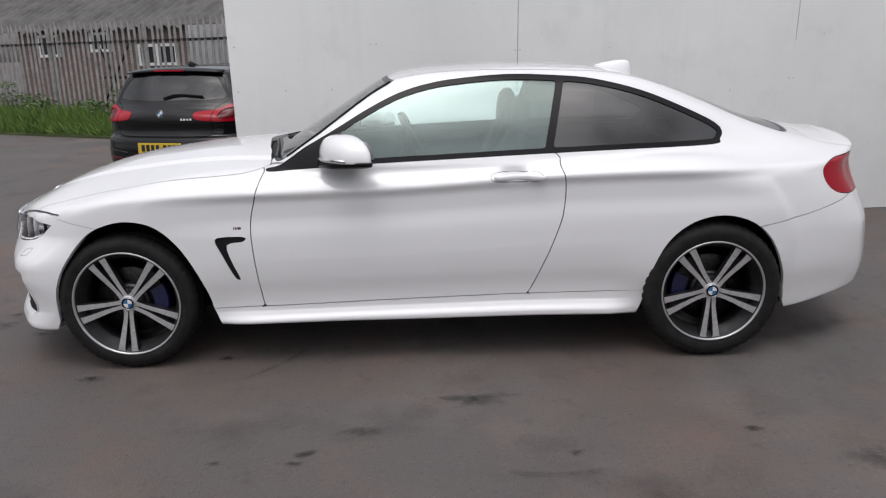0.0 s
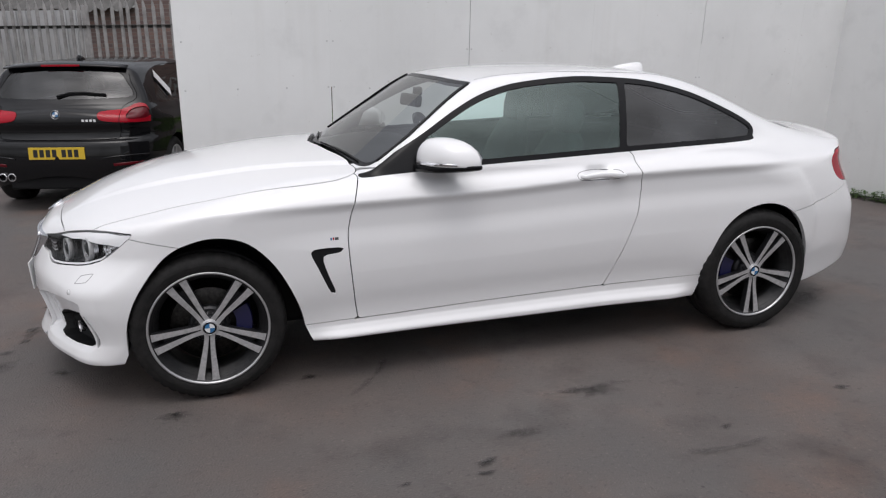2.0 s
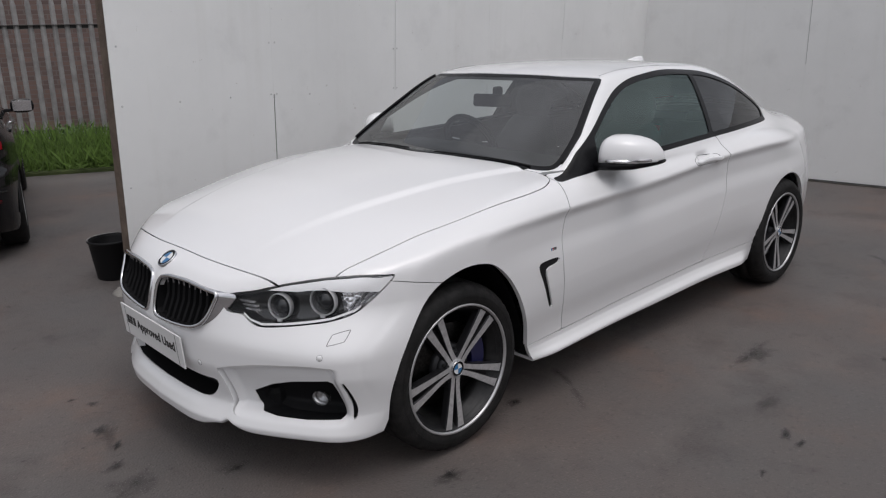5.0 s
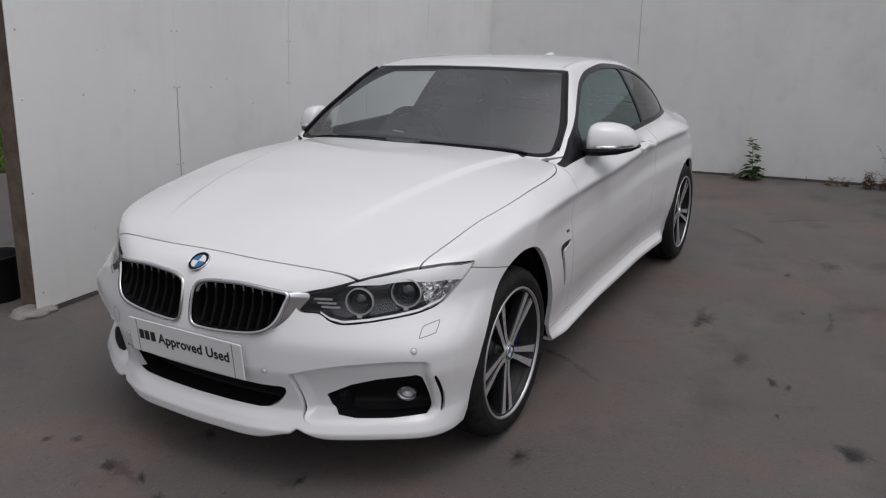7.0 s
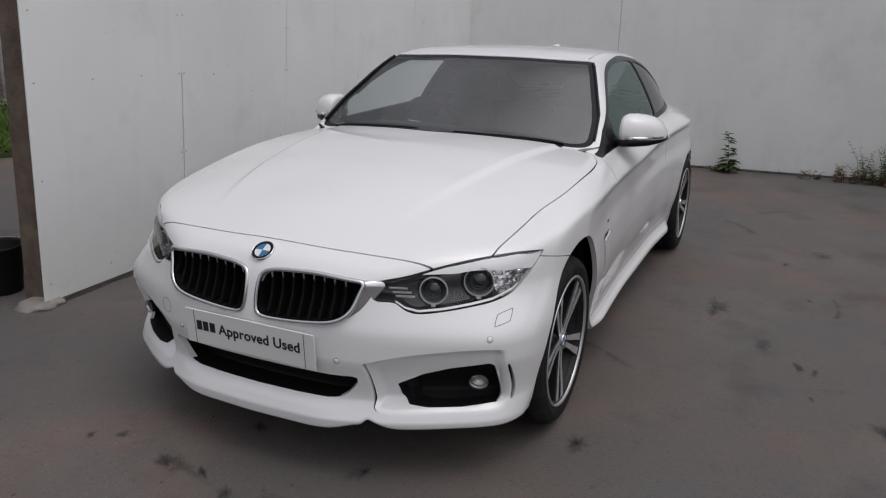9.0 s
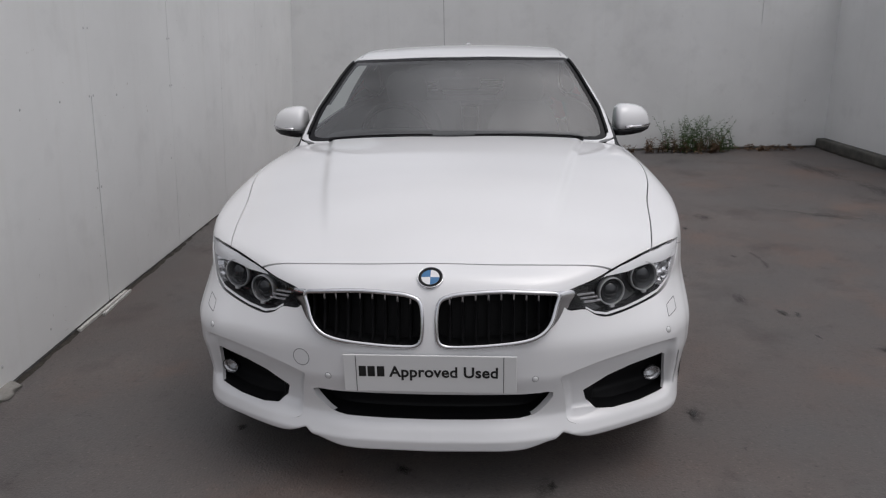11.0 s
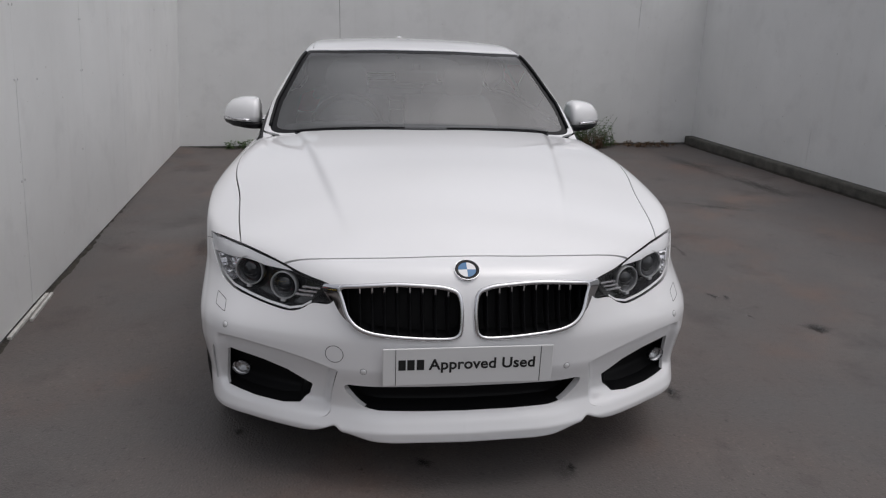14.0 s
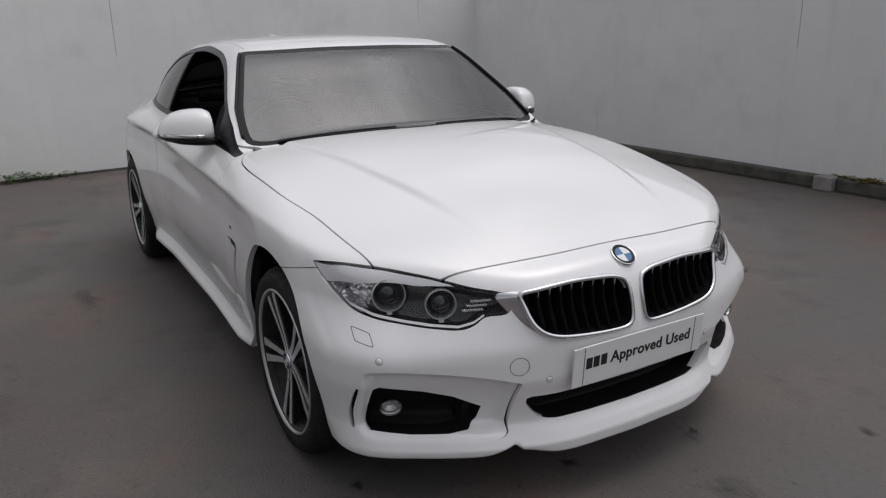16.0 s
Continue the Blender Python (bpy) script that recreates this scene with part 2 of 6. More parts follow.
def body_field(p):
    """Negative inside the car's painted shape, zero on its skin."""
    x, a, z = p[..., 0], abs(p[..., 1]), p[..., 2]
    top = HOOD(x) - CROWN(x) * (a / 0.8) ** 2 + 0.013 * (1 - step(a, RIDGE(x) - 0.006, RIDGE(x) + 0.030)) * step(x, -0.62, -0.05) * step(1.0 - x, 0, 0.2)
    zc = CREASE(x)
    r = z - zc
    mid = step(x, 0.30, 0.60) * (1 - step(x, 2.30, 2.50))
    low = LOWER(z) * (1 - mid) + SKIRT(z - 0.02 * step(x, 0.6, 2.4)) * mid + UNDER(r) * step(x, 0.0, 0.7)
    low = low - 0.030 * np.exp(-(((x - 1.862) / 0.058) ** 4 + ((z - 0.912) / 0.030) ** 4))
    side = WIDE(x) + low - (0.62 + 0.7 * step(x, 2.7, 3.3)) * np.maximum(r, 0) - 0.5 * np.maximum(r, 0) ** 2
    lip = np.interp(z, [0.14, 0.185, 0.191, 0.226, 0.234, 0.29], [-0.735, -0.768, -0.789, -0.793, -0.789, -0.7602])
    front = np.where(z < 0.29, lip, NOSE(z)) + 0.016 * step(a, 0.5, 0.8) * (1 - step(z, 0.30, 0.48)) + SWEEP(a) * (1 + 0.42 * step(z, 0.50, 0.68)) - 0.012 * (1 - step(a, 0.24, 0.415)) * (1 - step(z, 0.255, 0.285))
    rear = TAIL(z) - TAILSWEEP(a) * 1.15
    f = smax(z - top, a - side, 0.07 + 0.09 * step(x, 2.5, 3.1))
    f = smax(f, (front - x) * 0.9, 0.05)
    f = smax(f, (x - rear) * 0.9, 0.05)
    notch = 0.032 * np.exp(-((a - 0.418) / np.where(a > 0.418, 0.055, 0.10)) ** 2) * (1 - step(x, -0.6, -0.4)) + 0.020 * step(a, 0.40, 0.43)
    f = smax(f, 0.180 + 0.018 * step(x, -0.5, 0.2) + 0.10 * step(x, 3.15, 3.8) + notch - z, 0.014)
    bow = (a / 0.6) ** 2
    roof = ROOF(x - (0.035 + 0.015 * (1 - step(x, 0.75, 1.30))) * bow * (1 - step(x, 1.5, 2.2)) + 0.10 * bow * step(x, 2.4, 3.0)) - 0.025 * bow
    up = np.maximum(z - 0.98, -0.02)
    glass = BELT(x) - 0.42 * up - 0.5 * up * abs(up)
    g = smax(z - roof, a - glass, 0.032 + 0.058 * step(x, 1.5, 2.2))
    g = smax(smax(g, 0.50 - x, 0.05), smax(x - 3.55, 0.6 - z, 0.05), 0.05)
    return smin(f, g, 0.02 + 0.10 * step(x, 2.5, 3.1))


def skin(field, cols, rows, lift=0.55):
    """A grid on the skin: rays from a spine (foot x, plan angle) at every elevation."""
    foot, ang = np.array(cols).T
    e = np.radians(rows)
    d = np.stack([-np.cos(ang)[:, None] * np.cos(e), -np.sin(ang)[:, None] * np.cos(e), np.ones(len(ang))[:, None] * np.sin(e)], -1)
    o = np.zeros_like(d)
    o[..., 0], o[..., 2] = foot[:, None], lift
    lo, hi = np.zeros(d.shape[:2]), np.full(d.shape[:2], 2.2)
    for _ in range(26):
        mid = (lo + hi) / 2
        inside = field(o + mid[..., None] * d) < 0
        lo, hi = np.where(inside, mid, lo), np.where(inside, hi, mid)
    v = o + ((lo + hi) / 2)[..., None] * d
    n, m = v.shape[:2]
    f = [(i * m + j, (i + 1) * m + j, (i + 1) * m + j + 1, i * m + j + 1) for i in range(n - 1) for j in range(m - 1)]
    return v.reshape(-1, 3), f


COLS = [(0.35, a) for a in np.radians(np.r_[np.linspace(0, 58, 220, endpoint=False), np.linspace(58, 90, 60, endpoint=False)])]
COLS += [(x, math.pi / 2) for x in np.linspace(0.35, 2.95, 180)]
COLS += [(2.95, a) for a in np.radians(np.linspace(90, 180, 70)[1:])]
ELEV = np.r_[np.linspace(-25, 12, 165, endpoint=False), np.linspace(12, 90, 130)]
BODY_V, BODY_F = skin(body_field, COLS, ELEV)


def clip(v, f, d):
    """The part of a mesh where the field d is positive, cut along d = 0."""
    keep, out, cut, extra, n = d >= 0, [], {}, [], len(v)
    ks = keep.tolist()
    for face in f:
        s = [ks[i] for i in face]
        if all(s):
            out.append(face)
        elif any(s):
            ring = []
            for k, i in enumerate(face):
                j = face[(k + 1) % len(face)]
                if ks[i]:
                    ring.append(i)
                if ks[i] != ks[j]:
                    e = (i, j) if i < j else (j, i)
                    if e not in cut:
                        t = d[e[0]] / (d[e[0]] - d[e[1]])
                        cut[e] = n + len(extra)
                        extra.append(v[e[0]] + t * (v[e[1]] - v[e[0]]))
                    ring.append(cut[e])
            out.append(tuple(ring))
    w = np.vstack([v, extra]) if extra else v
    used = sorted({i for face in out for i in face})
    new_index = dict(zip(used, range(len(used))))
    return w[used] if used else w[:0], [tuple(new_index[i] for i in face) for face in out]


def normals(field, v):
    e = 1e-4
    g = np.stack([field(v + e * np.eye(3)[k]) - field(v - e * np.eye(3)[k]) for k in range(3)], -1)
    return g / (np.linalg.norm(g, axis=-1, keepdims=True) + 1e-9)


def lipped(field, v, f, depth):
    """Adds a rim to a panel's free edges, turned inwards by depth."""
    if not len(f) or not depth:
        return v, f
    count = {}
    for face in f:
        for k, i in enumerate(face):
            j = face[(k + 1) % len(face)]
            count[(i, j)] = 1
    edges = [(i, j) for i, j in count if (j, i) not in count]
    ring = sorted({i for e in edges for i in e})
    back = v[ring] - depth * normals(field, v[ring])
    at, n, m = {i: k for k, i in enumerate(ring)}, len(v), len(ring)
    w = np.vstack([v, v[ring], back])
    rim = [(n + at[j], n + at[i], n + m + at[i], n + m + at[j]) for i, j in edges if abs(v[i][1]) + abs(v[j][1]) > 2e-4]
    return w, f + rim


def split(v, f, d, gap=0.0):
    """The two sides of d = 0: (d < 0, d > 0), with a gap between."""
    return clip(v, f, -d - gap / 2), clip(v, f, d - gap / 2)


def both(v, f):
    """A half mesh and its mirror image, welded on the centre plane."""
    n = len(v)
    mirror = [i if abs(v[i][1]) < 1e-4 else n + i for i in range(n)]
    return np.vstack([v, v * (1, -1, 1)]), f + [tuple(mirror[i] for i in face[::-1]) for face in f]


def panel(name, mesh, mat, parent, sides="LR", lip=0.012, shift=0.0, field=body_field, label=""):
    """A piece of skin as one part (sides 'LR' joined), or as one part a side."""
    v, f = mesh
    if not len(f):
        return []
    if shift:
        v = v - shift * normals(field, v)
    made = []
    for s in ([sides] if sides in ("LR", "L", "R") else sides.split("+")):
        if s == "LR":
            w, g = both(v, f)
        else:
            w, g = (v, f) if s == "L" else (v * (1, -1, 1), [face[::-1] for face in f])
        w, g = lipped(field, w, g, lip)
        made.append(mesh_object(name, w, g, mat, parent, True, label))
        if not lip and len(w):
            made[-1].data.normals_split_custom_set_from_vertices(normals(field, w))
    return made


def on_skin(field, p, d, far=1.2):
    """Where the way from p along d first meets the skin from outside."""
    p, d = np.asarray(p, float), np.asarray(d, float) / np.linalg.norm(d)
    t = np.linspace(0, far, 400)
    f = field(p + t[:, None] * d)
    k = np.argmax(f < 0)
    lo, hi = t[max(k - 1, 0)], t[k]
    for _ in range(25):
        m = (lo + hi) / 2
        lo, hi = (lo, m) if field(p + m * d) < 0 else (m, hi)
    return p + hi * d


def loop_on_skin(poly, side=-1, axis="x", field=body_field):
    """A front-view (a, z) or side-view (x, z) outline laid on the skin."""
    if axis == "x":
        return np.array([on_skin(field, (-1.3, side * a, z), (1, 0, 0)) for a, z in poly])
    return np.array([on_skin(field, (x, side * 1.3, z), (0, -side, 0)) for x, z in poly])


def swept(points, out, width, height, closed=True, back=0.004):
    """A rounded bead along points; out are the ways it stands proud."""
    p, n = np.asarray(points, float), len(points)
    nxt, prv = np.roll(p, -1, 0), np.roll(p, 1, 0)
    if not closed:
        nxt[-1], prv[0] = p[-1], p[0]
    t = nxt - prv
    t /= np.linalg.norm(t, axis=1, keepdims=True) + 1e-9
    b = np.cross(t, out)
    b /= np.linalg.norm(b, axis=1, keepdims=True) + 1e-9
    shape = [(-0.5, -back), (-0.5, 0.5 * height), (-0.25, height), (0.25, height), (0.5, 0.5 * height), (0.5, -back)]
    v = np.vstack([p + s * width * b + h * np.asarray(out) for s, h in shape])
    k, f = len(shape), []
    for i in range(n if closed else n - 1):
        j = (i + 1) % n
        for s in range(k):
            r = (s + 1) % k
            f.append((s * n + i, s * n + j, r * n + j, r * n + i))
    if not closed:
        f += [tuple(s * n for s in range(k)), tuple(s * n + n - 1 for s in range(k))[::-1]]
    return v, f


def lathe(profile, n=48, axis="Y"):
    """A profile of (radius, along) turned about an axis."""
    a = np.arange(n) * 2 * math.pi / n
    v = []
    for r, y in profile:
        c, s = r * np.cos(a), r * np.sin(a)
        q = np.full(n, y)
        v.append(np.stack({"Y": [c, q, s], "Z": [c, s, q], "X": [q, c, s]}[axis], -1))
    k = len(profile)
    f = [(i * n + j, i * n + (j + 1) % n, (i + 1) * n + (j + 1) % n, (i + 1) * n + j) for i in range(k - 1) for j in range(n)]
    return np.vstack(v), f


def turned(name, profile, mat, parent, n=48, axis="Y", place=None, label=""):
    v, f = lathe(profile, n, axis)
    ob = mesh_object(name, v, f, mat, parent, True, label)
    bm = bmesh.new()
    bm.from_mesh(ob.data)
    bmesh.ops.recalc_face_normals(bm, faces=bm.faces[:])
    bm.to_mesh(ob.data)
    bm.free()
    if place:
        ob.matrix_local = place
    return ob


def tube(name, pts, radius, mat, parent=None, n=8, label=""):
    p = np.array(pts, float)
    v, f = [], []
    for i in range(len(p)):
        t = Vector(p[min(i + 1, len(p) - 1)] - p[max(i - 1, 0)]).normalized()
        u = t.orthogonal().normalized()
        w = t.cross(u)
        r = radius[i] if isinstance(radius, (list, tuple)) else radius
        v += [tuple(Vector(p[i]) + r * (math.cos(k * 6.2832 / n) * u + math.sin(k * 6.2832 / n) * w)) for k in range(n)]
    for i in range(len(p) - 1):
        f += [(i * n + k, i * n + (k + 1) % n, (i + 1) * n + (k + 1) % n, (i + 1) * n + k) for k in range(n)]
    f += [tuple(range(n))[::-1], tuple(range((len(p) - 1) * n, len(p) * n))]
    return mesh_object(name, v, f, mat, parent, True, label)


# ---- more materials ----
GAP = material("black_plastic", (0.008, 0.008, 0.009), 0.55, 0.0, 0.2)
TRIM = material("gloss_black_trim", (0.006, 0.006, 0.007), 0.25, 0.0, 0.18)
CABIN = mottled(material("dark_cabin_trim", (0.02, 0.02, 0.022), 0.8), 40, (0.026, 0.027, 0.028), (0.036, 0.037, 0.039), 3)
CHROME = material("chrome", (0.70, 0.70, 0.72), 0.09, 1.0)
RUBBER = mottled(material("tyre_rubber", (0.02, 0.02, 0.02), 0.7, 0.0, 0.25), 25, (0.008, 0.008, 0.008), (0.019, 0.018, 0.018), 4, 0.25, 200)
RIM_FACE = mottled(material("machined_alloy", (0.6, 0.6, 0.6), 0.33, 0.6), 60, (0.50, 0.50, 0.51), (0.66, 0.66, 0.67), 4, 0.05, 400)
RIM_EDGE = material("worn_rim_edge", (0.52, 0.52, 0.53), 0.35, 0.7)
RIM_DARK = material("dark_grey_alloy", (0.028, 0.028, 0.031), 0.33, 0.5)
# disc steel taken near black: the shade behind the spokes is in its colour
DISC = mottled(material("shaded_disc_steel", (0.3, 0.3, 0.3), 0.4, 1.0), 60, (0.016, 0.015, 0.015), (0.045, 0.043, 0.041))
BLUE = material("blue_caliper_paint", (0.006, 0.007, 0.055), 0.35, 0.0, 0.5, 0.6)
BADGE_BLUE = material("badge_blue", (0.03, 0.15, 0.33), 0.3)
BADGE_WHITE = material("badge_white", (0.75, 0.75, 0.76), 0.3)
PLATE = material("white_plate_plastic", (0.74, 0.74, 0.74), 0.35)
INK = material("black_ink", (0.012, 0.012, 0.012), 0.5)
RED_LAMP = material("red_lamp_plastic", (0.33, 0.005, 0.016), 0.12, 0.0, 0.3)
LAMP_GREY = material("lamp_housing_grey", (0.10, 0.10, 0.105), 0.3, 0.3)
LAMP_BOWL = material("lamp_bowl_black", (0.022, 0.022, 0.024), 0.14, 0.0, 0.8)
# barrel colour also carries the dark of the wheel's inside
BARREL = mottled(material("shaded_rim_barrel", (0.12, 0.12, 0.125), 0.45, 0.5), 18, (0.013, 0.013, 0.014), (0.030, 0.030, 0.031), 5)
REFLECTOR = material("lamp_reflector", (0.80, 0.80, 0.82), 0.14, 0.85)
PROJECTOR = material("projector_lens", (0.02, 0.022, 0.025), 0.05, 0.0, 0.8)
FOG_SILVER = material("fog_reflector", (0.45, 0.45, 0.46), 0.2, 0.9)
BROW = material("lamp_brow_silver", (0.86, 0.86, 0.87), 0.2, 0.0, 0.8)
HALO = material("halo_ring_plastic", (0.55, 0.55, 0.56), 0.2, 0.0)
# faceted side reflector
FACETS = material("faceted_reflector", (0.82, 0.82, 0.84), 0.10, 0.95)
cut = node(FACETS, "ShaderNodeTexVoronoi", Scale=48.0)
cell = node(FACETS, "ShaderNodeBump", Strength=0.9, Distance=0.012)
where = FACETS.node_tree.nodes.new("ShaderNodeNewGeometry")
join(FACETS, where.outputs["Position"], cut.inputs["Vector"])
join(FACETS, cut.outputs["Distance"], cell.inputs["Height"])
join(FACETS, cell.outputs[0], FACETS.node_tree.nodes["Principled BSDF"].inputs["Normal"])


def glass(name, tint, gloss=1.45, sheen=(1, 1, 1)):
    m = bpy.data.materials.new(name)
    m.use_nodes = True
    nt = m.node_tree
    nt.nodes.remove(nt.nodes["Principled BSDF"])
    out = nt.nodes["Material Output"]
    t = node(m, "ShaderNodeBsdfTransparent", Color=(*tint, 1))
    g = node(m, "ShaderNodeBsdfGlossy", Roughness=0.015, Color=(*sheen, 1))
    fr = node(m, "ShaderNodeFresnel", IOR=gloss)
    mix = node(m, "ShaderNodeMixShader")
    join(m, fr.outputs[0], mix.inputs[0])
    join(m, t.outputs[0], mix.inputs[1])
    join(m, g.outputs[0], mix.inputs[2])
    join(m, mix.outputs[0], out.inputs["Surface"])
    return m


WINDSCREEN = glass("windscreen_glass", (0.56, 0.61, 0.60), 2.1)
SIDE_GLASS = glass("green_tinted_glass", (0.66, 0.88, 0.84), 1.95, (0.84, 1.0, 0.96))
DARK_GLASS = glass("privacy_glass", (0.16, 0.165, 0.175), 1.75)
LAMP_GLASS = glass("clear_lamp_cover", (0.95, 0.955, 0.96), 1.28)

# ---- the white coupe ----
car = tagged(new("coupe_car"), "white two-door coupe with dark alloy wheels parked on asphalt", "car")
SIDE_WINDOW = outline([(0.690, 0.951), (0.85, 1.036), (1.020, 1.128), (1.17, 1.214), (1.31, 1.281), (1.45, 1.323), (1.60, 1.346), (1.85, 1.362), (2.09, 1.352), (2.28, 1.331), (2.50, 1.274), (2.69, 1.196),
                       (2.845, 1.120), (2.885, 1.075), (2.868, 1.040), (2.82, 1.016), (2.37, 1.010), (2.0, 1.000), (1.57, 0.985), (1.15, 0.970), (0.87, 0.954)], 4)
WINDSHIELD = outline([(0.600, -0.3), (0.600, 0.0), (0.648, 0.25), (0.680, 0.45), (0.700, 0.587), (0.718, 0.670), (0.748, 0.724), (0.80, 0.741), (0.94, 0.718), (1.12, 0.652), (1.26, 0.598), (1.300, 0.577), (1.298, 0.550), (1.262, 0.36), (1.240, 0.0), (1.24, -0.3)], 5)
REAR_GLASS = outline([(2.66, -0.3), (2.66, 0.0), (2.70, 0.35), (2.76, 0.48), (2.86, 0.51), (3.15, 0.53), (3.28, 0.50), (3.34, 0.3), (3.355, 0.0), (3.35, -0.3)], 4)
HOOD_EDGE = outline([(-0.640, -0.3), (-0.640, 0.0), (-0.635, 0.213), (-0.606, 0.435), (-0.568, 0.60), (-0.552, 0.690), (-0.545, 0.715), (-0.52, 0.722), (-0.30, 0.757), (-0.09, 0.780), (0.135, 0.820), (0.38, 0.830), (0.56, 0.818), (0.635, 0.796), (0.676, 0.768), (0.697, 0.720), (0.697, 0.665), (0.682, 0.582),
                     (0.663, 0.47), (0.630, 0.34), (0.605, 0.20), (0.572, 0.0), (0.57, -0.3)], 5)
COWL = outline([(0.48, -0.3), (0.48, 0.0), (0.53, 0.25), (0.60, 0.42), (0.645, 0.535), (0.68, 0.61), (0.80, 0.62), (0.86, 0.45), (0.8, 0.3), (0.8, 0.0), (0.8, -0.3)], 4)
BOOT_EDGE = outline([(3.40, -0.3), (3.40, 0.0), (3.39, 0.45), (3.42, 0.54), (3.52, 0.57), (3.72, 0.56), (3.9, 0.56), (3.9, -0.3)], 4)
DOOR = outline([(0.705, 0.970), (0.690, 0.948), (0.672, 0.900), (0.652, 0.835), (0.622, 0.70), (0.635, 0.48), (0.655, 0.312), (0.668, 0.302), (1.00, 0.307), (1.40, 0.318), (1.90, 0.330), (1.93, 0.336), (1.992, 0.464), (2.044, 0.588), (2.090, 0.723), (2.102, 0.857),
                (2.080, 0.945), (2.020, 1.02), (1.5, 1.15), (1.0, 1.02)], 4)
FRONT_ARCH = np.vstack([[(-0.34, 0.0)], outline([(-0.340, 0.10), (-0.340, 0.25), (-0.330, 0.39), (-0.272, 0.528), (-0.155, 0.672), (-0.04, 0.729), (0.075, 0.742), (0.190, 0.706), (0.296, 0.597), (0.374, 0.442), (0.412, 0.299), (0.415, 0.10)], 4)[:44], [(0.415, 0.0)]])
REAR_ARCH = np.vstack([[(2.49, 0.0)], outline([(2.49, 0.10), (2.49, 0.321), (2.51, 0.435), (2.583, 0.587), (2.698, 0.680), (2.840, 0.709), (2.980, 0.670), (3.083, 0.575), (3.153, 0.419), (3.172, 0.275), (3.172, 0.10)], 4)[:40], [(3.172, 0.0)]])
VENT = outline([(0.452, 0.640), (0.490, 0.656), (0.593, 0.653), (0.580, 0.630), (0.508, 0.617), (0.525, 0.534), (0.556, 0.450), (0.534, 0.448), (0.483, 0.563)], 3)
KIDNEY = outline([(0.417, 0.696), (0.380, 0.706), (0.247, 0.716), (0.134, 0.713), (0.064, 0.705), (0.028, 0.682), (0.023, 0.600), (0.037, 0.560), (0.098, 0.553), (0.255, 0.563), (0.343, 0.579), (0.388, 0.611), (0.409, 0.662)], 4)
INTAKE = np.array([(0.775, 0.428), (0.788, 0.418), (0.803, 0.296), (0.795, 0.277), (0.70, 0.270), (0.60, 0.271), (0.540, 0.278), (0.508, 0.305), (0.497, 0.345), (0.58, 0.388), (0.66, 0.411)])
MOUTH = outline([(0.392, 0.379), (0.294, 0.381), (0.0, 0.383), (-0.3, 0.383), (-0.3, 0.286), (0.0, 0.286), (0.206, 0.287), (0.310, 0.292), (0.362, 0.322)], 3)
SLIT = outline([(0.833, 0.425), (0.840, 0.424), (0.8455, 0.35), (0.840, 0.288), (0.833, 0.292), (0.837, 0.35)], 3)
LAMP = outline([(-0.186, 0.697), (-0.07, 0.722), (0.05, 0.750), (0.18, 0.770), (0.30, 0.778), (0.385, 0.774), (0.412, 0.766), (0.350, 0.706), (0.28, 0.657), (0.20, 0.634), (0.12, 0.622), (0.03, 0.612), (-0.05, 0.607), (-0.092, 0.618), (-0.125, 0.641), (-0.186, 0.649)], 4)
TAIL_LAMP = outline([(3.345, 0.890), (3.40, 0.932), (3.52, 0.945), (3.9, 0.945), (3.9, 0.79), (3.6, 0.765), (3.45, 0.773), (3.37, 0.82)], 4)


def dist(poly, v, view):
    a = abs(v[:, 1])
    return {"side": lambda: distance(poly, v[:, 0], v[:, 2]), "top": lambda: distance(poly, v[:, 0], a), "front": lambda: distance(poly, a, v[:, 2]),
            "lamp": lambda: distance(poly, (v[:, 0] + a) / math.sqrt(2), v[:, 2])}[view]()


def only(d, where):
    return np.where(where, d, np.maximum(d, 0.05))


V, F = BODY_V.copy(), BODY_F
V[abs(V[:, 1]) < 1e-6, 1] = 0.0
up = lambda v: v[:, 2] > 0.9
aside = lambda v: abs(v[:, 1]) > 0.42
# inner shell that closes the cabin
IV, IF = clip(V, F, np.minimum(V[:, 0] - 0.70, 3.40 - V[:, 0]))
IV, IF = clip(IV, IF, np.minimum(IV[:, 2] - 0.30, only(dist(SIDE_WINDOW, IV, "side") + 0.012, up(IV) & aside(IV))))
IV, IF = clip(IV, IF, only(dist(WINDSHIELD, IV, "top") + 0.03, IV[:, 2] > 0.9))
IV, IF = clip(IV, IF, only(dist(REAR_GLASS, IV, "top") + 0.03, IV[:, 2] > 0.9))
IV, IF = clip(IV, IF, only(dist(FRONT_ARCH, IV, "side"), aside(IV)))
IV, IF = clip(IV, IF, only(dist(REAR_ARCH, IV, "side"), aside(IV)))
IV, IF = clip(IV, IF, 0.90 - np.where(IV[:, 0] < 1.0, IV[:, 2], 0))
panel("cabin_lining", (IV, IF), CABIN, car, "LR", 0, 0.022, label="dark grey cabin lining")

for arch in (FRONT_ARCH, REAR_ARCH):
    V, F = clip(V, F, only(dist(arch, V, "side"), aside(V)))
# side windows
def window_field(v):
    """The window's outline, kept to the flank of the cabin so that the front pillar stays white."""
    rise = np.maximum(v[:, 2] - 0.98, -0.02)
    flank = BELT(v[:, 0]) - 0.42 * rise - 0.5 * rise * abs(rise)
    edge = np.where(v[:, 0] < 1.35, flank - 0.010 - abs(v[:, 1]), -0.05)
    return np.maximum(dist(SIDE_WINDOW, v, "side"), edge)


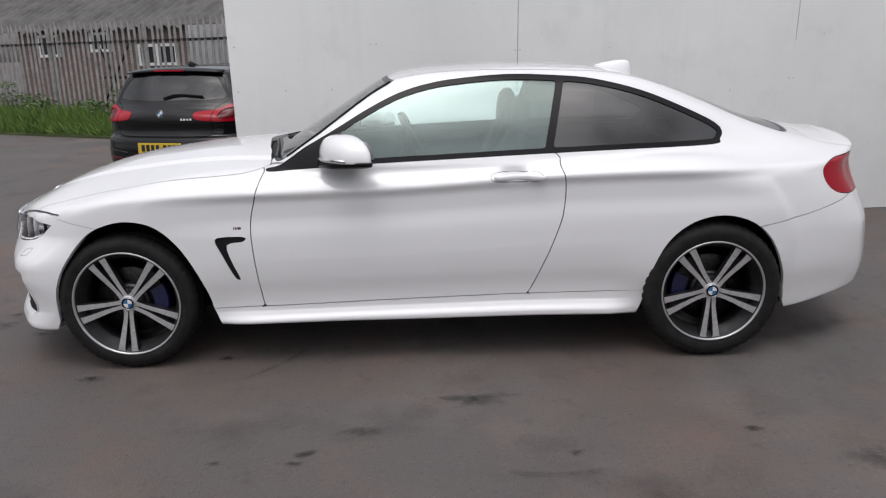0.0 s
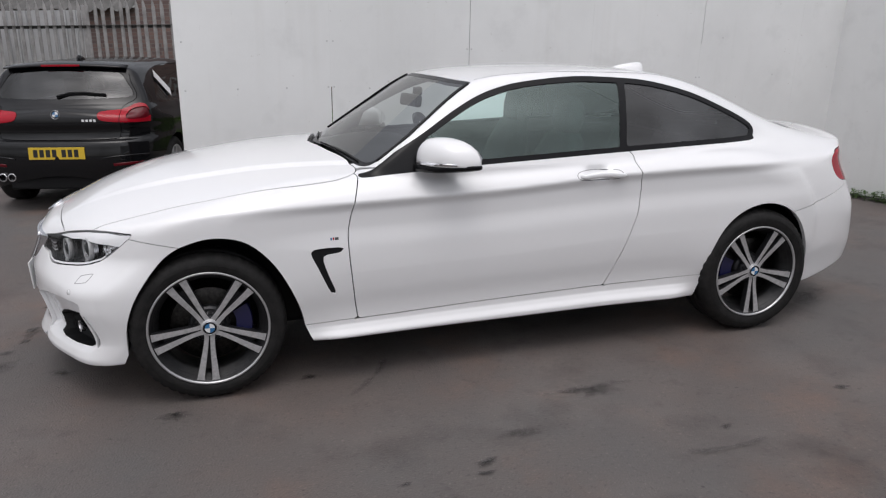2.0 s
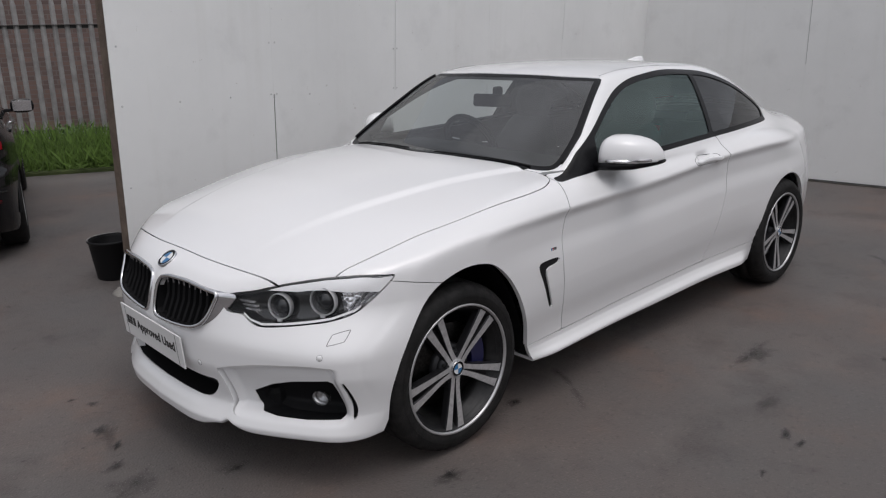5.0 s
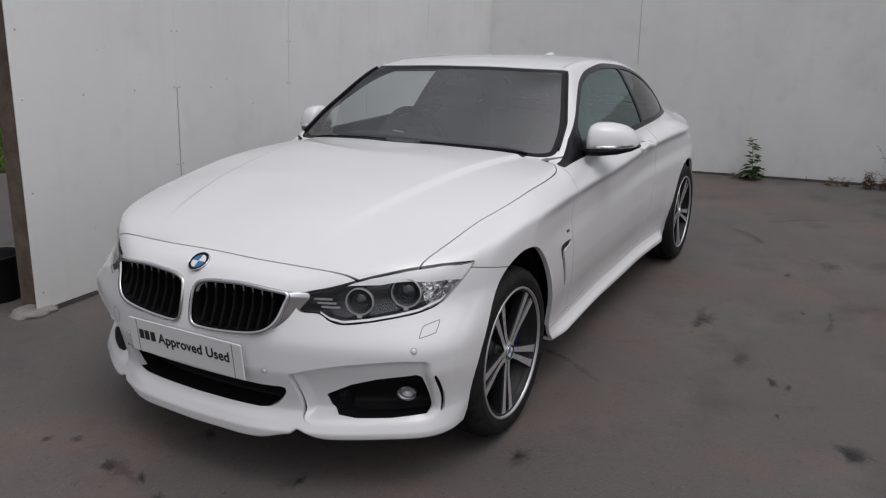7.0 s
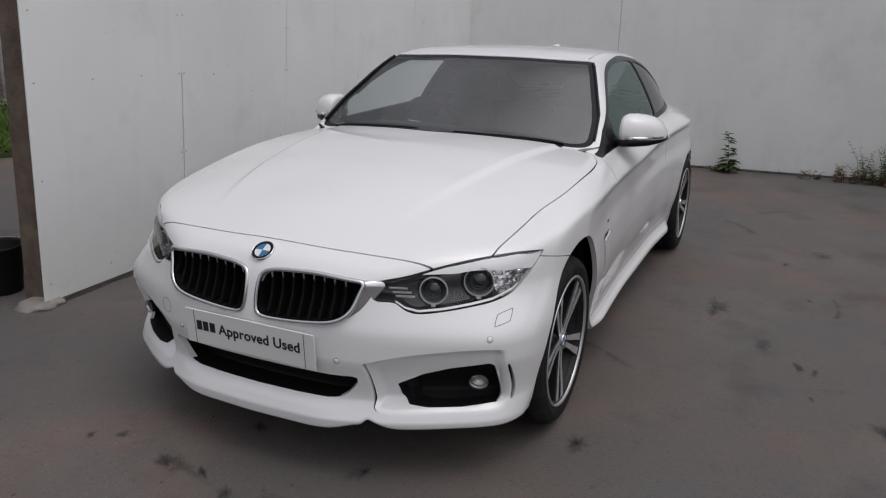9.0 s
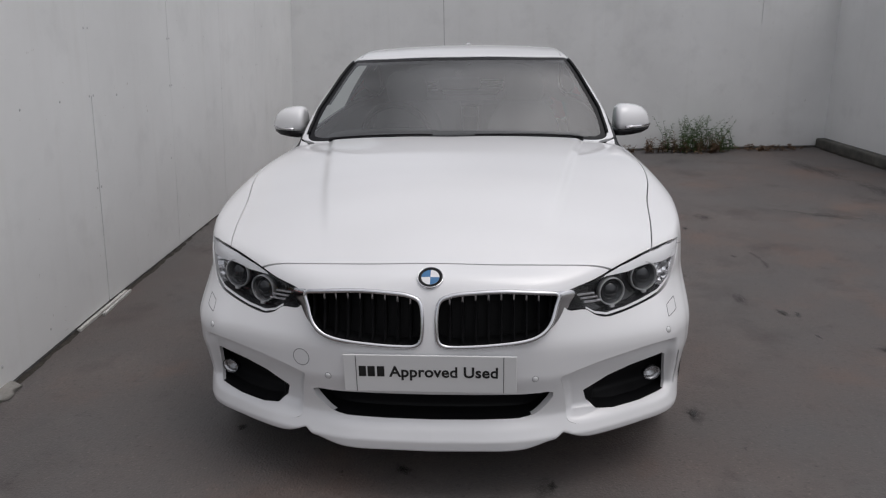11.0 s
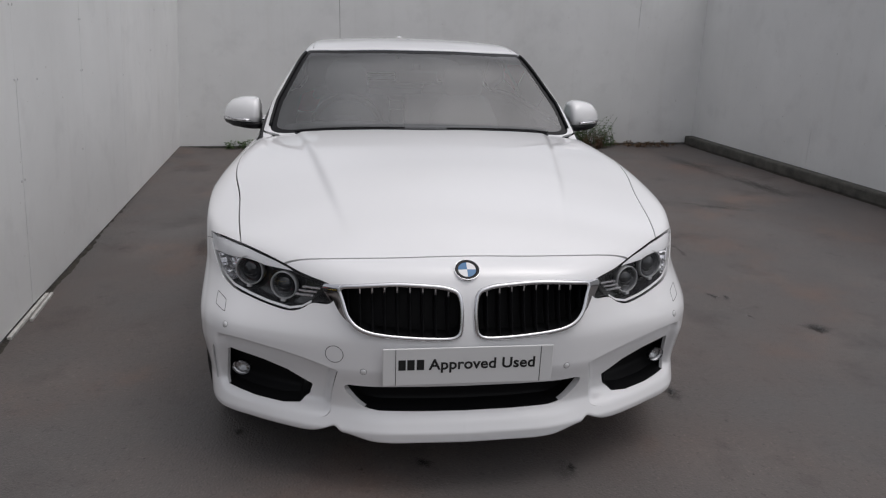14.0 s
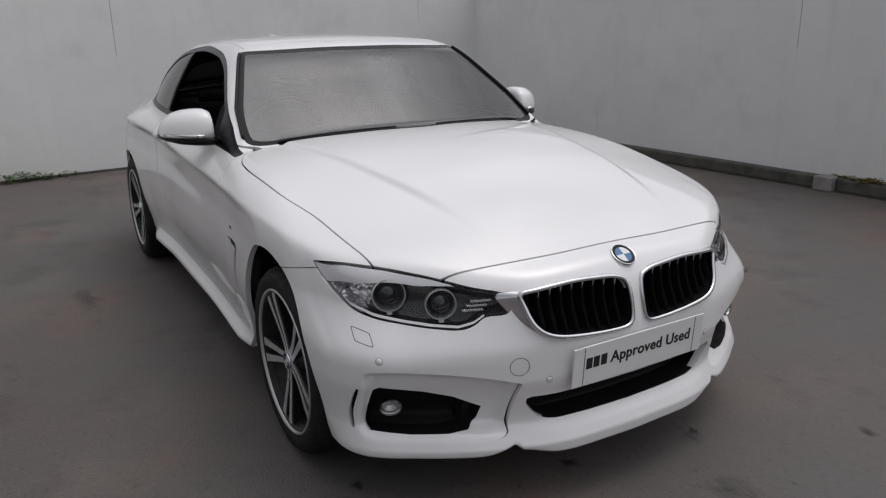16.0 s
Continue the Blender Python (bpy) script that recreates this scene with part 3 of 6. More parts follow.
(WV, WF), (V, F) = split(V, F, only(window_field(V), up(V) & aside(V)))
d = dist(SIDE_WINDOW, WV, "side")
pillar = abs(WV[:, 0] - (2.026 + 0.24 * (WV[:, 2] - 1.0))) - 0.019
tri = (WV[:, 0] - 0.985) - 0.30 * (WV[:, 2] - 0.97)
(PV, PF), rest = split(WV, WF, np.minimum(np.minimum(-d - 0.025, pillar), tri), 0.0)
panel("window_trim", (PV, PF), TRIM, car, "L+R", 0.012, 0.001, label="gloss black window surround and pillar")
(GV, GF), (QV, QF) = split(*rest, rest[0][:, 0] - (2.026 + 0.24 * (rest[0][:, 2] - 1.0)), 0.0)
panel("door_glass", (GV, GF), SIDE_GLASS, car, "L", 0, 0.005, label="green tinted door window, closed")
panel("quarter_glass", (QV, QF), DARK_GLASS, car, "L+R", 0, 0.005, label="dark privacy quarter window")
# windscreen and rear window
for name, poly, mat, rim, words in (("windscreen", WINDSHIELD, WINDSCREEN, 0.030, "clear windscreen"), ("rear_window", REAR_GLASS, DARK_GLASS, 0.03, "dark tinted rear window")):
    (WV, WF), (V, F) = split(V, F, only(dist(poly, V, "top"), V[:, 2] > 0.92))
    (GV, GF), (PV, PF) = split(WV, WF, dist(poly, WV, "top") + rim)
    panel(name, (GV, GF), mat, car, "LR", 0, 0.004, label=words)
    panel("glass_border", (PV, PF), TRIM, car, "LR", 0, 0.0035, label="black printed glass border")
for s in (-1, 1):
    line = np.array([on_skin(body_field, (x, s * y, 1.7), (0, 0, -1)) for x, y in zip(np.linspace(0.79, 1.285, 22), np.interp(np.linspace(0.79, 1.285, 22), [0.79, 0.82, 0.95, 1.12, 1.26, 1.30], [0.742, 0.740, 0.718, 0.652, 0.598, 0.577]))])
    v, f = swept(line, normals(body_field, line), 0.013, 0.008, False)
    mesh_object("pillar_trim", v, f, TRIM, car, True, "black trim beside the windscreen")
# headlamp openings, then bonnet, cowl and boot lid
ahead = lambda v: v[:, 0] < -0.15
openings = {}
openings["lamp"], (V, F) = split(V, F, only(dist(LAMP, V, "lamp"), ahead(V)), 0.004)
hd = only(dist(HOOD_EDGE, V, "top"), (V[:, 2] > 0.70))
HOOD_MESH, (V, F) = split(V, F, hd, 0.005)
panel("bonnet", HOOD_MESH, WHITE, car, "LR", 0.02, label="white bonnet with two raised creases")
cd = only(dist(COWL, V, "top"), (V[:, 2] > 0.93) & (V[:, 0] < 1.0))
COWL_MESH, (V, F) = split(V, F, cd, 0.002)
panel("cowl", COWL_MESH, GAP, car, "L+R", 0.01, 0.026, label="black plastic cowl")
BOOT_MESH, (V, F) = split(V, F, only(dist(BOOT_EDGE, V, "top"), (V[:, 2] > 0.85)), 0.005)
panel("boot_lid", BOOT_MESH, WHITE, car, "LR", 0.012)
# doors and sills
DOOR_MESH, (V, F) = split(V, F, only(dist(DOOR, V, "side"), aside(V)), 0.005)
panel("door", DOOR_MESH, WHITE, car, "L+R", 0.02)
sd = V[:, 2] - (0.299 + 0.0207 * (V[:, 0] - 0.42))
SILL_MESH, (V, F) = split(V, F, np.where((V[:, 0] > 0.38) & (V[:, 0] < 2.52), sd, 0.05), 0.004)
panel("sill_skirt", SILL_MESH, WHITE, car, "L+R", 0.015)
# front openings
for name, poly, view in (("kidney", KIDNEY, "front"), ("mouth", MOUTH, "front"), ("slit", SLIT, "front"), ("frame", INTAKE_FRAME, "front")):
    openings[name], (V, F) = split(V, F, only(dist(poly, V, view), ahead(V) & (V[:, 0] < -0.40)), 0.0)
# the frame round each side intake lies back behind a sharp upper edge and runs out flush below
RV, RF = openings["frame"]
deep = step(RV[:, 2], 0.250, 0.300) * (0.020 + 0.020 * step(-dist(INTAKE_FRAME, RV, "front"), 0.0, 0.024)) * (1 - step(abs(RV[:, 1]), 0.785, 0.835))
RV = RV + deep[:, None] * np.array((1.0, 0, 0))
openings["intake"], (RV, RF) = split(RV, RF, dist(INTAKE, RV, "front"), 0.0)
panel("intake_frame", (RV, RF), WHITE, car, "L+R", 0.012, label="recessed white frame of the side intake")
openings["tail"], (V, F) = split(V, F, only(dist(TAIL_LAMP, V, "side"), (V[:, 0] > 3.2) & (abs(V[:, 1]) > 0.40)), 0.004)
openings["vent"], (V, F) = split(V, F, only(dist(VENT, V, "side"), aside(V) & (V[:, 0] < 0.7)), 0.0)
# bumpers, wings and the rest of the shell
seam = np.minimum(V[:, 0] + 0.50, np.maximum(V[:, 0] + 0.06, V[:, 2] - 0.762 + 0.22 * np.maximum(V[:, 0] + 0.33, 0)))
BUMPER, (V, F) = split(V, F, np.clip(seam, -0.05, 0.05), 0.003)
panel("front_bumper", BUMPER, WHITE, car, "LR", 0.025, label="white front bumper with sculpted intakes")
rs = V[:, 2] - np.interp(V[:, 0], [3.0, 3.09, 3.265, 3.46, 3.52, 3.9], [0.645, 0.662, 0.692, 0.742, 0.765, 0.775])
REAR, (V, F) = split(V, F, np.where(V[:, 0] > 3.0, rs, 0.05), 0.004)
panel("rear_bumper", REAR, WHITE, car, "LR", 0.02)
wing = np.minimum(0.80 - V[:, 0], 0.97 - V[:, 2])
(V, F), WING = split(V, F, wing, 0.003)
panel("front_wing", WING, WHITE, car, "L+R", 0.02)
panel("body_shell", (V, F), WHITE, car, "LR", 0.015, label="white roof, pillars and rear wings")

# ---- openings' fillings ----
straight = lambda p: -p[..., 0]
panel("intake_mesh", openings["intake"], GAP, car, "L+R", -0.073, 0.075, straight, label="black side intake backing")
panel("lower_grille", openings["mouth"], GAP, car, "LR", -0.087, 0.09, straight, label="black lower grille backing")
panel("grille_backing", openings["kidney"], GAP, car, "L+R", -0.073, 0.075, straight)


def forward(p):
    """Points of a grille moved from the skin on to its flatter face."""
    w = (abs(p[:, 1:2]) / 0.41) ** 2
    return np.hstack([p[:, :1] - 0.020 * w, p[:, 1:2] * (1 - 0.035 * w), p[:, 2:] + 0.004 * w])
panel("air_slit", openings["slit"], GAP, car, "L+R", 0, 0.02)
panel("wing_vent", openings["vent"], GAP, car, "L+R", 0.01, 0.008, label="black wing air vent")
panel("tail_lamp", openings["tail"], RED_LAMP, car, "L+R", 0.015, 0.001, label="red tail lamp")
LAMP_COVERS = panel("headlamp", openings["lamp"], LAMP_GLASS, car, "L+R", 0, 0.002, label="clear headlamp cover with twin projector rings")
for s, cover in zip((-1, 1), LAMP_COVERS):
    cover.visible_shadow = False
    lv, lf = openings["lamp"]
    n = normals(body_field, lv)
    deep = 0.055 * np.clip(-dist(LAMP, lv, "lamp") / 0.022, 0.22, 1)
    bowl = lv - deep[:, None] * n
    bv, bf = (bowl, lf) if s < 0 else (bowl * (1, -1, 1), [q[::-1] for q in lf])
    bu = (bv[:, 0] + abs(bv[:, 1])) / math.sqrt(2)
    (iv, jf), (ov, of) = split(bv, bf, bu - 0.225 + 0.25 * (bv[:, 2] - 0.69))
    mesh_object("lamp_bowl", iv, jf, LAMP_BOWL, cover, True, "dark lamp housing")
    mesh_object("side_reflector", ov, of, FACETS, cover, True, "bright side reflector")
    u = (lv[:, 0] + abs(lv[:, 1])) / math.sqrt(2)
    top_edge = np.interp(u, [-0.07, 0.05, 0.18, 0.30, 0.36], [0.722, 0.750, 0.770, 0.778, 0.772])
    ev, ef = clip(lv - 0.006 * n, lf, np.minimum(lv[:, 2] - (top_edge - 0.004 - 0.026 * step(u, -0.06, 0.10) - 0.022 * step(u, 0.1, 0.3)), np.minimum(u + 0.03, top_edge - 0.004 - lv[:, 2])))
    if s > 0:
        ev, ef = ev * (1, -1, 1), [q[::-1] for q in ef]
    mesh_object("lamp_brow", ev, ef, BROW, cover, True, "bright reflector strip")
    for a, z, r in ((0.595, 0.668, 0.045), (0.715, 0.690, 0.049)):
        c = on_skin(body_field, (-1.2, s * a, z), (1, 0, 0))
        m = look(tuple(c), tuple(c + np.array((-1.0, s * 0.42, 0.05)))) @ pose(0, 0, 0)
        place = m @ Matrix.Translation((0, 0, 0.028))
        turned("halo_ring", [(r - 0.0015, -0.006), (r - 0.001, -0.011), (r + 0.0015, -0.011), (r + 0.0025, -0.005), (r + 0.002, 0.01), (r - 0.002, 0.01)], HALO, cover, 32, "Z", place, "pale ring light")
        turned("projector", [(0.0005, -0.014), (r * 0.35, -0.011), (r * 0.6, -0.004), (r * 0.75, 0.006), (r * 0.8, 0.012)], PROJECTOR, cover, 24, "Z", place, "dark projector lens")
        turned("lamp_shroud", [(r - 0.003, -0.004), (r * 0.86, 0.006), (r * 0.78, 0.03)], REFLECTOR, cover, 24, "Z", place)
        part("ring_tab", box((0.016, 0.010, 0.012), (0, -r - 0.004, -0.010), 0.002), HALO, cover).matrix_local = place
    low_edge = np.interp(u, [-0.125, -0.092, -0.05, 0.03, 0.12, 0.20, 0.28, 0.35], [0.641, 0.618, 0.607, 0.612, 0.622, 0.634, 0.657, 0.706])
    ev, ef = clip(lv - 0.005 * n, lf, np.minimum(np.minimum(lv[:, 2] - low_edge - 0.004, low_edge + 0.011 - lv[:, 2]), np.minimum(u + 0.12, 0.30 - u)))
    if s > 0:
        ev, ef = ev * (1, -1, 1), [q[::-1] for q in ef]
    mesh_object("lamp_sill", ev, ef, BROW, cover, True, "bright lower reflector strip")
    for k in range(3):
        c = on_skin(body_field, (-1.2, s * (0.48 + 0.012 * k), 0.682 - 0.013 * k), (1, 0, 0))
        part("indicator_fin", box((0.012, 0.062, 0.006), tuple(c + np.array((0.022, s * 0.012, 0))), 0.001, Matrix.Rotation(-s * 0.35, 4, "Z")), REFLECTOR, cover)
    # washer flap, sensors and fog lamp
for s in (-1, 1):
    c = on_skin(body_field, (-1.2, s * 0.738, 0.358), (1, 0, 0)) + np.array((0.040, 0, 0))
    fog = turned("fog_lamp", [(0.0005, -0.010), (0.012, -0.012), (0.018, -0.002), (0.026, -0.004), (0.031, 0.004), (0.034, 0.0), (0.036, 0.02)], FOG_SILVER, car, 28, "Z", look(tuple(c), tuple(c + np.array((-1, s * 0.35, 0)))) @ pose(0, 0, 0, 180) @ Matrix.Diagonal((0.92, 0.72, 0.9, 1)), "round fog lamp with bright reflector")
    turned("fog_glass", [(0.0005, 0.016), (0.018, 0.014), (0.032, 0.006), (0.035, 0.0)], LAMP_GLASS, fog, 28, "Z")
    for a, z in ((0.332, 0.440), (0.785, 0.527)):
        c = on_skin(body_field, (-1.2, s * a, z), (1, 0, 0))
        n = normals(body_field, c[None])[0]
        turned("parking_sensor", [(0.0005, 0.0015), (0.0090, 0.0012), (0.0098, -0.0008)], WHITE, car, 20, "Z", look(tuple(c), tuple(c - n)))
        turned("sensor_ring", [(0.0100, 0.0004), (0.0110, 0.0004), (0.0110, -0.002)], LAMP_GREY, car, 20, "Z", look(tuple(c), tuple(c - n)))
    flap = outline([(0.786, 0.590), (0.790, 0.596), (0.816, 0.606), (0.820, 0.602), (0.823, 0.578), (0.820, 0.572), (0.792, 0.563), (0.788, 0.567)], 3)
    lp = loop_on_skin(flap, s)
    v, f = swept(lp, normals(body_field, lp), 0.0022, 0.0006)
    mesh_object("washer_flap_seam", v, f, LAMP_GREY, car)
    # chrome kidney surround
    skin_loop = loop_on_skin(KIDNEY, s)
    lp = forward(skin_loop)
    out = np.tile((-1.0, 0, 0), (len(lp), 1))
    v, f = swept(lp, out, 0.014, 0.008)
    grille = mesh_object("kidney_frame", v, f, CHROME, car, True, "chrome kidney grille surround")
    for k in range(9):
        a = 0.062 + 0.041 * k
        hi = np.interp(a, [0.03, 0.06, 0.13, 0.25, 0.38, 0.41], [0.68, 0.702, 0.712, 0.714, 0.705, 0.69]) - 0.004
        lo = np.interp(a, [0.03, 0.10, 0.25, 0.34, 0.385, 0.41], [0.575, 0.555, 0.564, 0.58, 0.61, 0.66]) + 0.002
        ct, cb = on_skin(body_field, (-1.2, s * a, hi), (1, 0, 0)), on_skin(body_field, (-1.2, s * a, lo), (1, 0, 0))
        ct, cb = forward(ct[None])[0], forward(cb[None])[0]
        v = np.array([p + (dx, w, 0) for p in (ct, (ct + cb) / 2 + (0.010, 0, 0), cb) for dx, w in ((0.010, 0.0), (0.018, 0.0035), (0.060, 0.004), (0.060, -0.004), (0.018, -0.0035))])
        f = [(i * 5 + j, i * 5 + (j + 1) % 5, (i + 1) * 5 + (j + 1) % 5, (i + 1) * 5 + j) for i in range(2) for j in range(5)]
        slat = mesh_object("grille_slat", v, f, GAP, grille, False)
        if k < 8:
            part("slat_tip", box((0.006, 0.005, 0.020), tuple(ct + (0.012, 0, -0.012)), 0.001), REFLECTOR, slat)
    # chrome flank between the grille's rim and the skin, widest towards the headlamp
    foot = []
    for a, z in KIDNEY:
        q = np.array((a - 0.22, z - 0.635))
        q = q / np.linalg.norm(q) * 0.004
        foot.append((max(a + q[0] + 0.036 * float(step(a, 0.33, 0.41)) * min(1, max(0.15, (z - 0.575) / 0.11)), 0.008), z + q[1]))
    foot = loop_on_skin(foot, s) + np.array((0.003, 0, 0))
    n = len(lp)
    v = np.vstack([lp, 0.6 * lp + 0.4 * foot + np.array((0.004, 0, 0)), foot])
    f = [(r * n + i, r * n + (i + 1) % n, (r + 1) * n + (i + 1) % n, (r + 1) * n + i) for r in range(2) for i in range(n)]
    mesh_object("kidney_flank", v, f, CHROME, grille, True, "chrome flank beside the grille")
    # dark lining behind the grille's rim
    back = lp + np.array((0.060, 0, 0))
    mesh_object("grille_throat", np.vstack([lp, back]), [(i, (i + 1) % n, n + (i + 1) % n, n + i) for i in range(n)], GAP, grille, False)
tow = outline([(0.423 + 0.028 * math.cos(k), 0.493 + 0.028 * math.sin(k)) for k in np.linspace(0, 5.7, 10)], 3)
lp = loop_on_skin(tow, 1)
v, f = swept(lp, normals(body_field, lp), 0.0020, 0.0006)
mesh_object("tow_cover_seam", v, f, LAMP_GREY, car)


def badge(parent, c, n, radius):
    """A round badge of plain blue and white quarters in a dark ring."""
    place = look(tuple(c), tuple(np.asarray(c) - np.asarray(n)))
    b = turned("badge", [(radius * 0.70, 0.004), (radius * 0.72, 0.005), (radius * 0.93, 0.005), (radius, 0.003), (radius, -0.006)], TRIM, parent, 36, "Z", place, "round blue and white badge")
    turned("badge_rim", [(radius * 0.94, 0.004), (radius * 0.97, 0.0065), (radius * 1.02, 0.004), (radius * 1.02, -0.006)], CHROME, b, 36, "Z")
    for q in range(4):
        a = np.linspace(q * math.pi / 2, (q + 1) * math.pi / 2, 9)
        v = [(0, 0, 0.0055)] + [(0.70 * radius * math.cos(t), 0.70 * radius * math.sin(t), 0.0045) for t in a]
        mesh_object("badge_quarter", v, [(0, i, i + 1) for i in range(1, 9)], (BADGE_BLUE, BADGE_WHITE)[(q + 1) % 2], b, False)
    return b


c = on_skin(body_field, (-1.2, 0.0, 0.752), (1, 0, 0))
badge(car, c, normals(body_field, c[None])[0], 0.041)
# front plate
pl = part("number_plate", box((0.006, 0.545, 0.130), (0, 0, 0), 0.002), PLATE, car, "white plate with black lettering")
pl.matrix_local = pose(-0.801, 0, 0.468, 0, -4, 0)
for y in (-0.232, 0.232):
    part("plate_line", box((0.001, 0.002, 0.126), (-0.0034, y, 0)), LAMP_GREY, pl)
for k, y in enumerate((0.218, 0.190, 0.160)):
    part("brand_bar", box((0.0012, 0.023, 0.036), (-0.0034, y - 0.006, 0.008)), INK, pl)
words = bpy.data.curves.new("plate_text", "FONT")
words.body, words.size, words.extrude, words.align_x, words.align_y, words.space_character = "Approved Used", 0.052, 0.0006, "CENTER", "CENTER", 1.03
words.offset = 0.0011
words.materials.append(INK)
wo = new("plate_text", words)
wo.parent = pl
wo.matrix_local = pose(-0.0036, -0.045, 0.006, 90, 0, -90)

# wheel arch liners, underbody
for arch, lean in ((FRONT_ARCH, 0.86), (REAR_ARCH, 0.86)):
    for s in (-1, 1):
        p = np.array([q for q in arch if q[1] > 0.235])
        v = [(x, s * y, z) for y in (lean, 0.55) for x, z in p]
        n = len(p)
        f = [(i, i + 1, n + i + 1, n + i) for i in range(n - 1)] + [tuple(range(n, 2 * n))]
        mesh_object("arch_liner", v, f, GAP, car, False)
part("underbody", box((4.1, 1.08, 0.16), (1.45, 0, 0.27), 0.03), GAP, car)
part("floor_pan", box((1.9, 1.62, 0.06), (1.45, 0, 0.235), 0.02), GAP, car)
part("engine_block", box((1.0, 1.06, 0.35), (0.0, 0, 0.48), 0.05), GAP, car)


# wheels
def wheel(x, y, s, width, spin, caliper, g):
    """A wheel with five pairs of spokes; its face looks along -y before it is turned to side s; g scales the rim."""
    m = pose(x, y, 0.335, 0, 0, 0 if s < 0 else 180)
    h = width / 2
    w = new("wheel")
    w.parent, w.matrix_local = car, m
    tyre = turned("tyre", [(0.262 * g, -h + 0.022), (0.270 * g, -h + 0.006), (0.283, -h), (0.310, -h + 0.004), (0.327, -h + 0.022), (0.3345, -h + 0.045), (0.335, -0.045), (0.329, -0.043), (0.329, -0.035), (0.335, -0.033), (0.335, 0.033), (0.329, 0.035), (0.329, 0.043), (0.335, 0.045), (0.3345, h - 0.045), (0.327, h - 0.02), (0.30, h), (0.25, h - 0.02)], RUBBER, w, 144)
    for vert in tyre.data.vertices:
        ring_r = math.hypot(vert.co.x, vert.co.z)
        if ring_r > 0.320 and abs(vert.co.y) > 0.05 and vert.index % 144 % 3 == 0:
            vert.co.x, vert.co.z = vert.co.x * 0.982, vert.co.z * 0.982
    turned("sidewall_ring", [(0.287, -h - 0.0012), (0.2885, -h - 0.0022), (0.290, -h - 0.0012)], RUBBER, w, 72)
    turned("rim_lip", [(r * g, -h + y) for r, y in ((0.274, 0.012), (0.276, 0.005), (0.2735, 0.001), (0.2665, 0.002), (0.2645, 0.012))], RIM_EDGE, w, 96, label="machined rim edge")
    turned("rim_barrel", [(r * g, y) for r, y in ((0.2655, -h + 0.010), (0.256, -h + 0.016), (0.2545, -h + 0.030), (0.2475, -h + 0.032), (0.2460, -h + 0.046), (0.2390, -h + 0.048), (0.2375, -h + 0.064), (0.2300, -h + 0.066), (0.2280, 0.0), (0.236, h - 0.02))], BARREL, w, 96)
    for r, y in ((0.2556 * g, 0.0165), (0.2468 * g, 0.0325)):
        turned("barrel_edge", [(r + 0.0009, -h + y - 0.0004), (r, -h + y - 0.0009), (r - 0.0009, -h + y)], RIM_DARK, w, 96)
    face = -h + 0.014
    for k in range(5):
        mid_a = math.radians(spin + 72 * k)
        for e in (-1, 1):
            # stations: radius, offset from the pair's middle, width, depth of the face, drop of the bevel
            stations = ((0.030, 0.0125, 0.019, 0.012), (0.055, 0.0125, 0.0165, 0.013), (0.085, 0.0140, 0.0165, 0.0125), (0.120, 0.0172, 0.0180, 0.010), (0.155, 0.0212, 0.020, 0.007),
                        (0.190, 0.0254, 0.0220, 0.004), (0.222, 0.0290, 0.024, 0.0015), (0.246, 0.0315, 0.0265, 0.0), (0.266, 0.0330, 0.032, 0.0))
            shape = ((-0.5, 0.0), (0.5, 0.0), (0.60, 0.006), (0.52, 0.036), (-0.52, 0.036), (-0.60, 0.006))
            rows = []
            for r, off, wd, dep in stations:
                r, wd = r * g, wd * 1.18
                for q, back in shape:
                    t = e * (off + q * wd)
                    rows.append((r * math.cos(mid_a) - t * math.sin(mid_a), face + dep + back, r * math.sin(mid_a) + t * math.cos(mid_a)))
            n = len(shape)
            fs = [[(i * n + j, i * n + (j + 1) % n, i * n + n + (j + 1) % n, i * n + n + j) for j in range(n)] for i in range(len(stations) - 1)]
            fs = [q if e > 0 else [p[::-1] for p in q] for q in fs]
            sp = mesh_object("spoke", rows, [p for q in fs for p in q], RIM_FACE, w, False, "machined spoke with dark flanks")
            sp.data.materials.append(RIM_DARK)
            for p in sp.data.polygons:
                p.material_index = 0 if p.index % n == 0 else 1
        # dark web between the two spokes of a pair, set back
        web = []
        for r, wd in ((0.04, 0.010), (0.10, 0.016), (0.16, 0.034), (0.20, 0.050)):
            for q in (-0.5, 0.5):
                web.append((r * math.cos(mid_a) - q * wd * math.sin(mid_a), face + 0.030, r * math.sin(mid_a) + q * wd * math.cos(mid_a)))
        mesh_object("spoke_web", web, [(i * 2, i * 2 + 1, i * 2 + 3, i * 2 + 2) for i in range(3)], RIM_DARK, w, False)
        a = mid_a + math.radians(36)
        turned("wheel_bolt", [(0.0005, face + 0.018), (0.011, face + 0.018), (0.012, face + 0.03)], GAP, w, 10, place=Matrix.Translation((0.055 * math.cos(a), 0, 0.055 * math.sin(a))))
    turned("hub_cap", [(0.031, face + 0.0100), (0.037, face + 0.0112), (0.041, face + 0.018)], RIM_FACE, w, 40)
    turned("hub", [(0.0005, face + 0.012), (0.040, face + 0.013), (0.062, face + 0.022), (0.075, face + 0.045), (0.075, face + 0.08)], RIM_DARK, w, 40)
    badge(w, (0, face + 0.008, 0), (0, -1, 0), 0.030)
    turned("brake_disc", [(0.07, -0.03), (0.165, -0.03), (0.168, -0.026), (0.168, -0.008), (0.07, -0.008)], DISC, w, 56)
    turned("disc_bell", [(0.0005, -0.055), (0.085, -0.055), (0.09, -0.03)], RIM_DARK, w, 40)
    a0 = math.radians(caliper)
    v, f = [], []
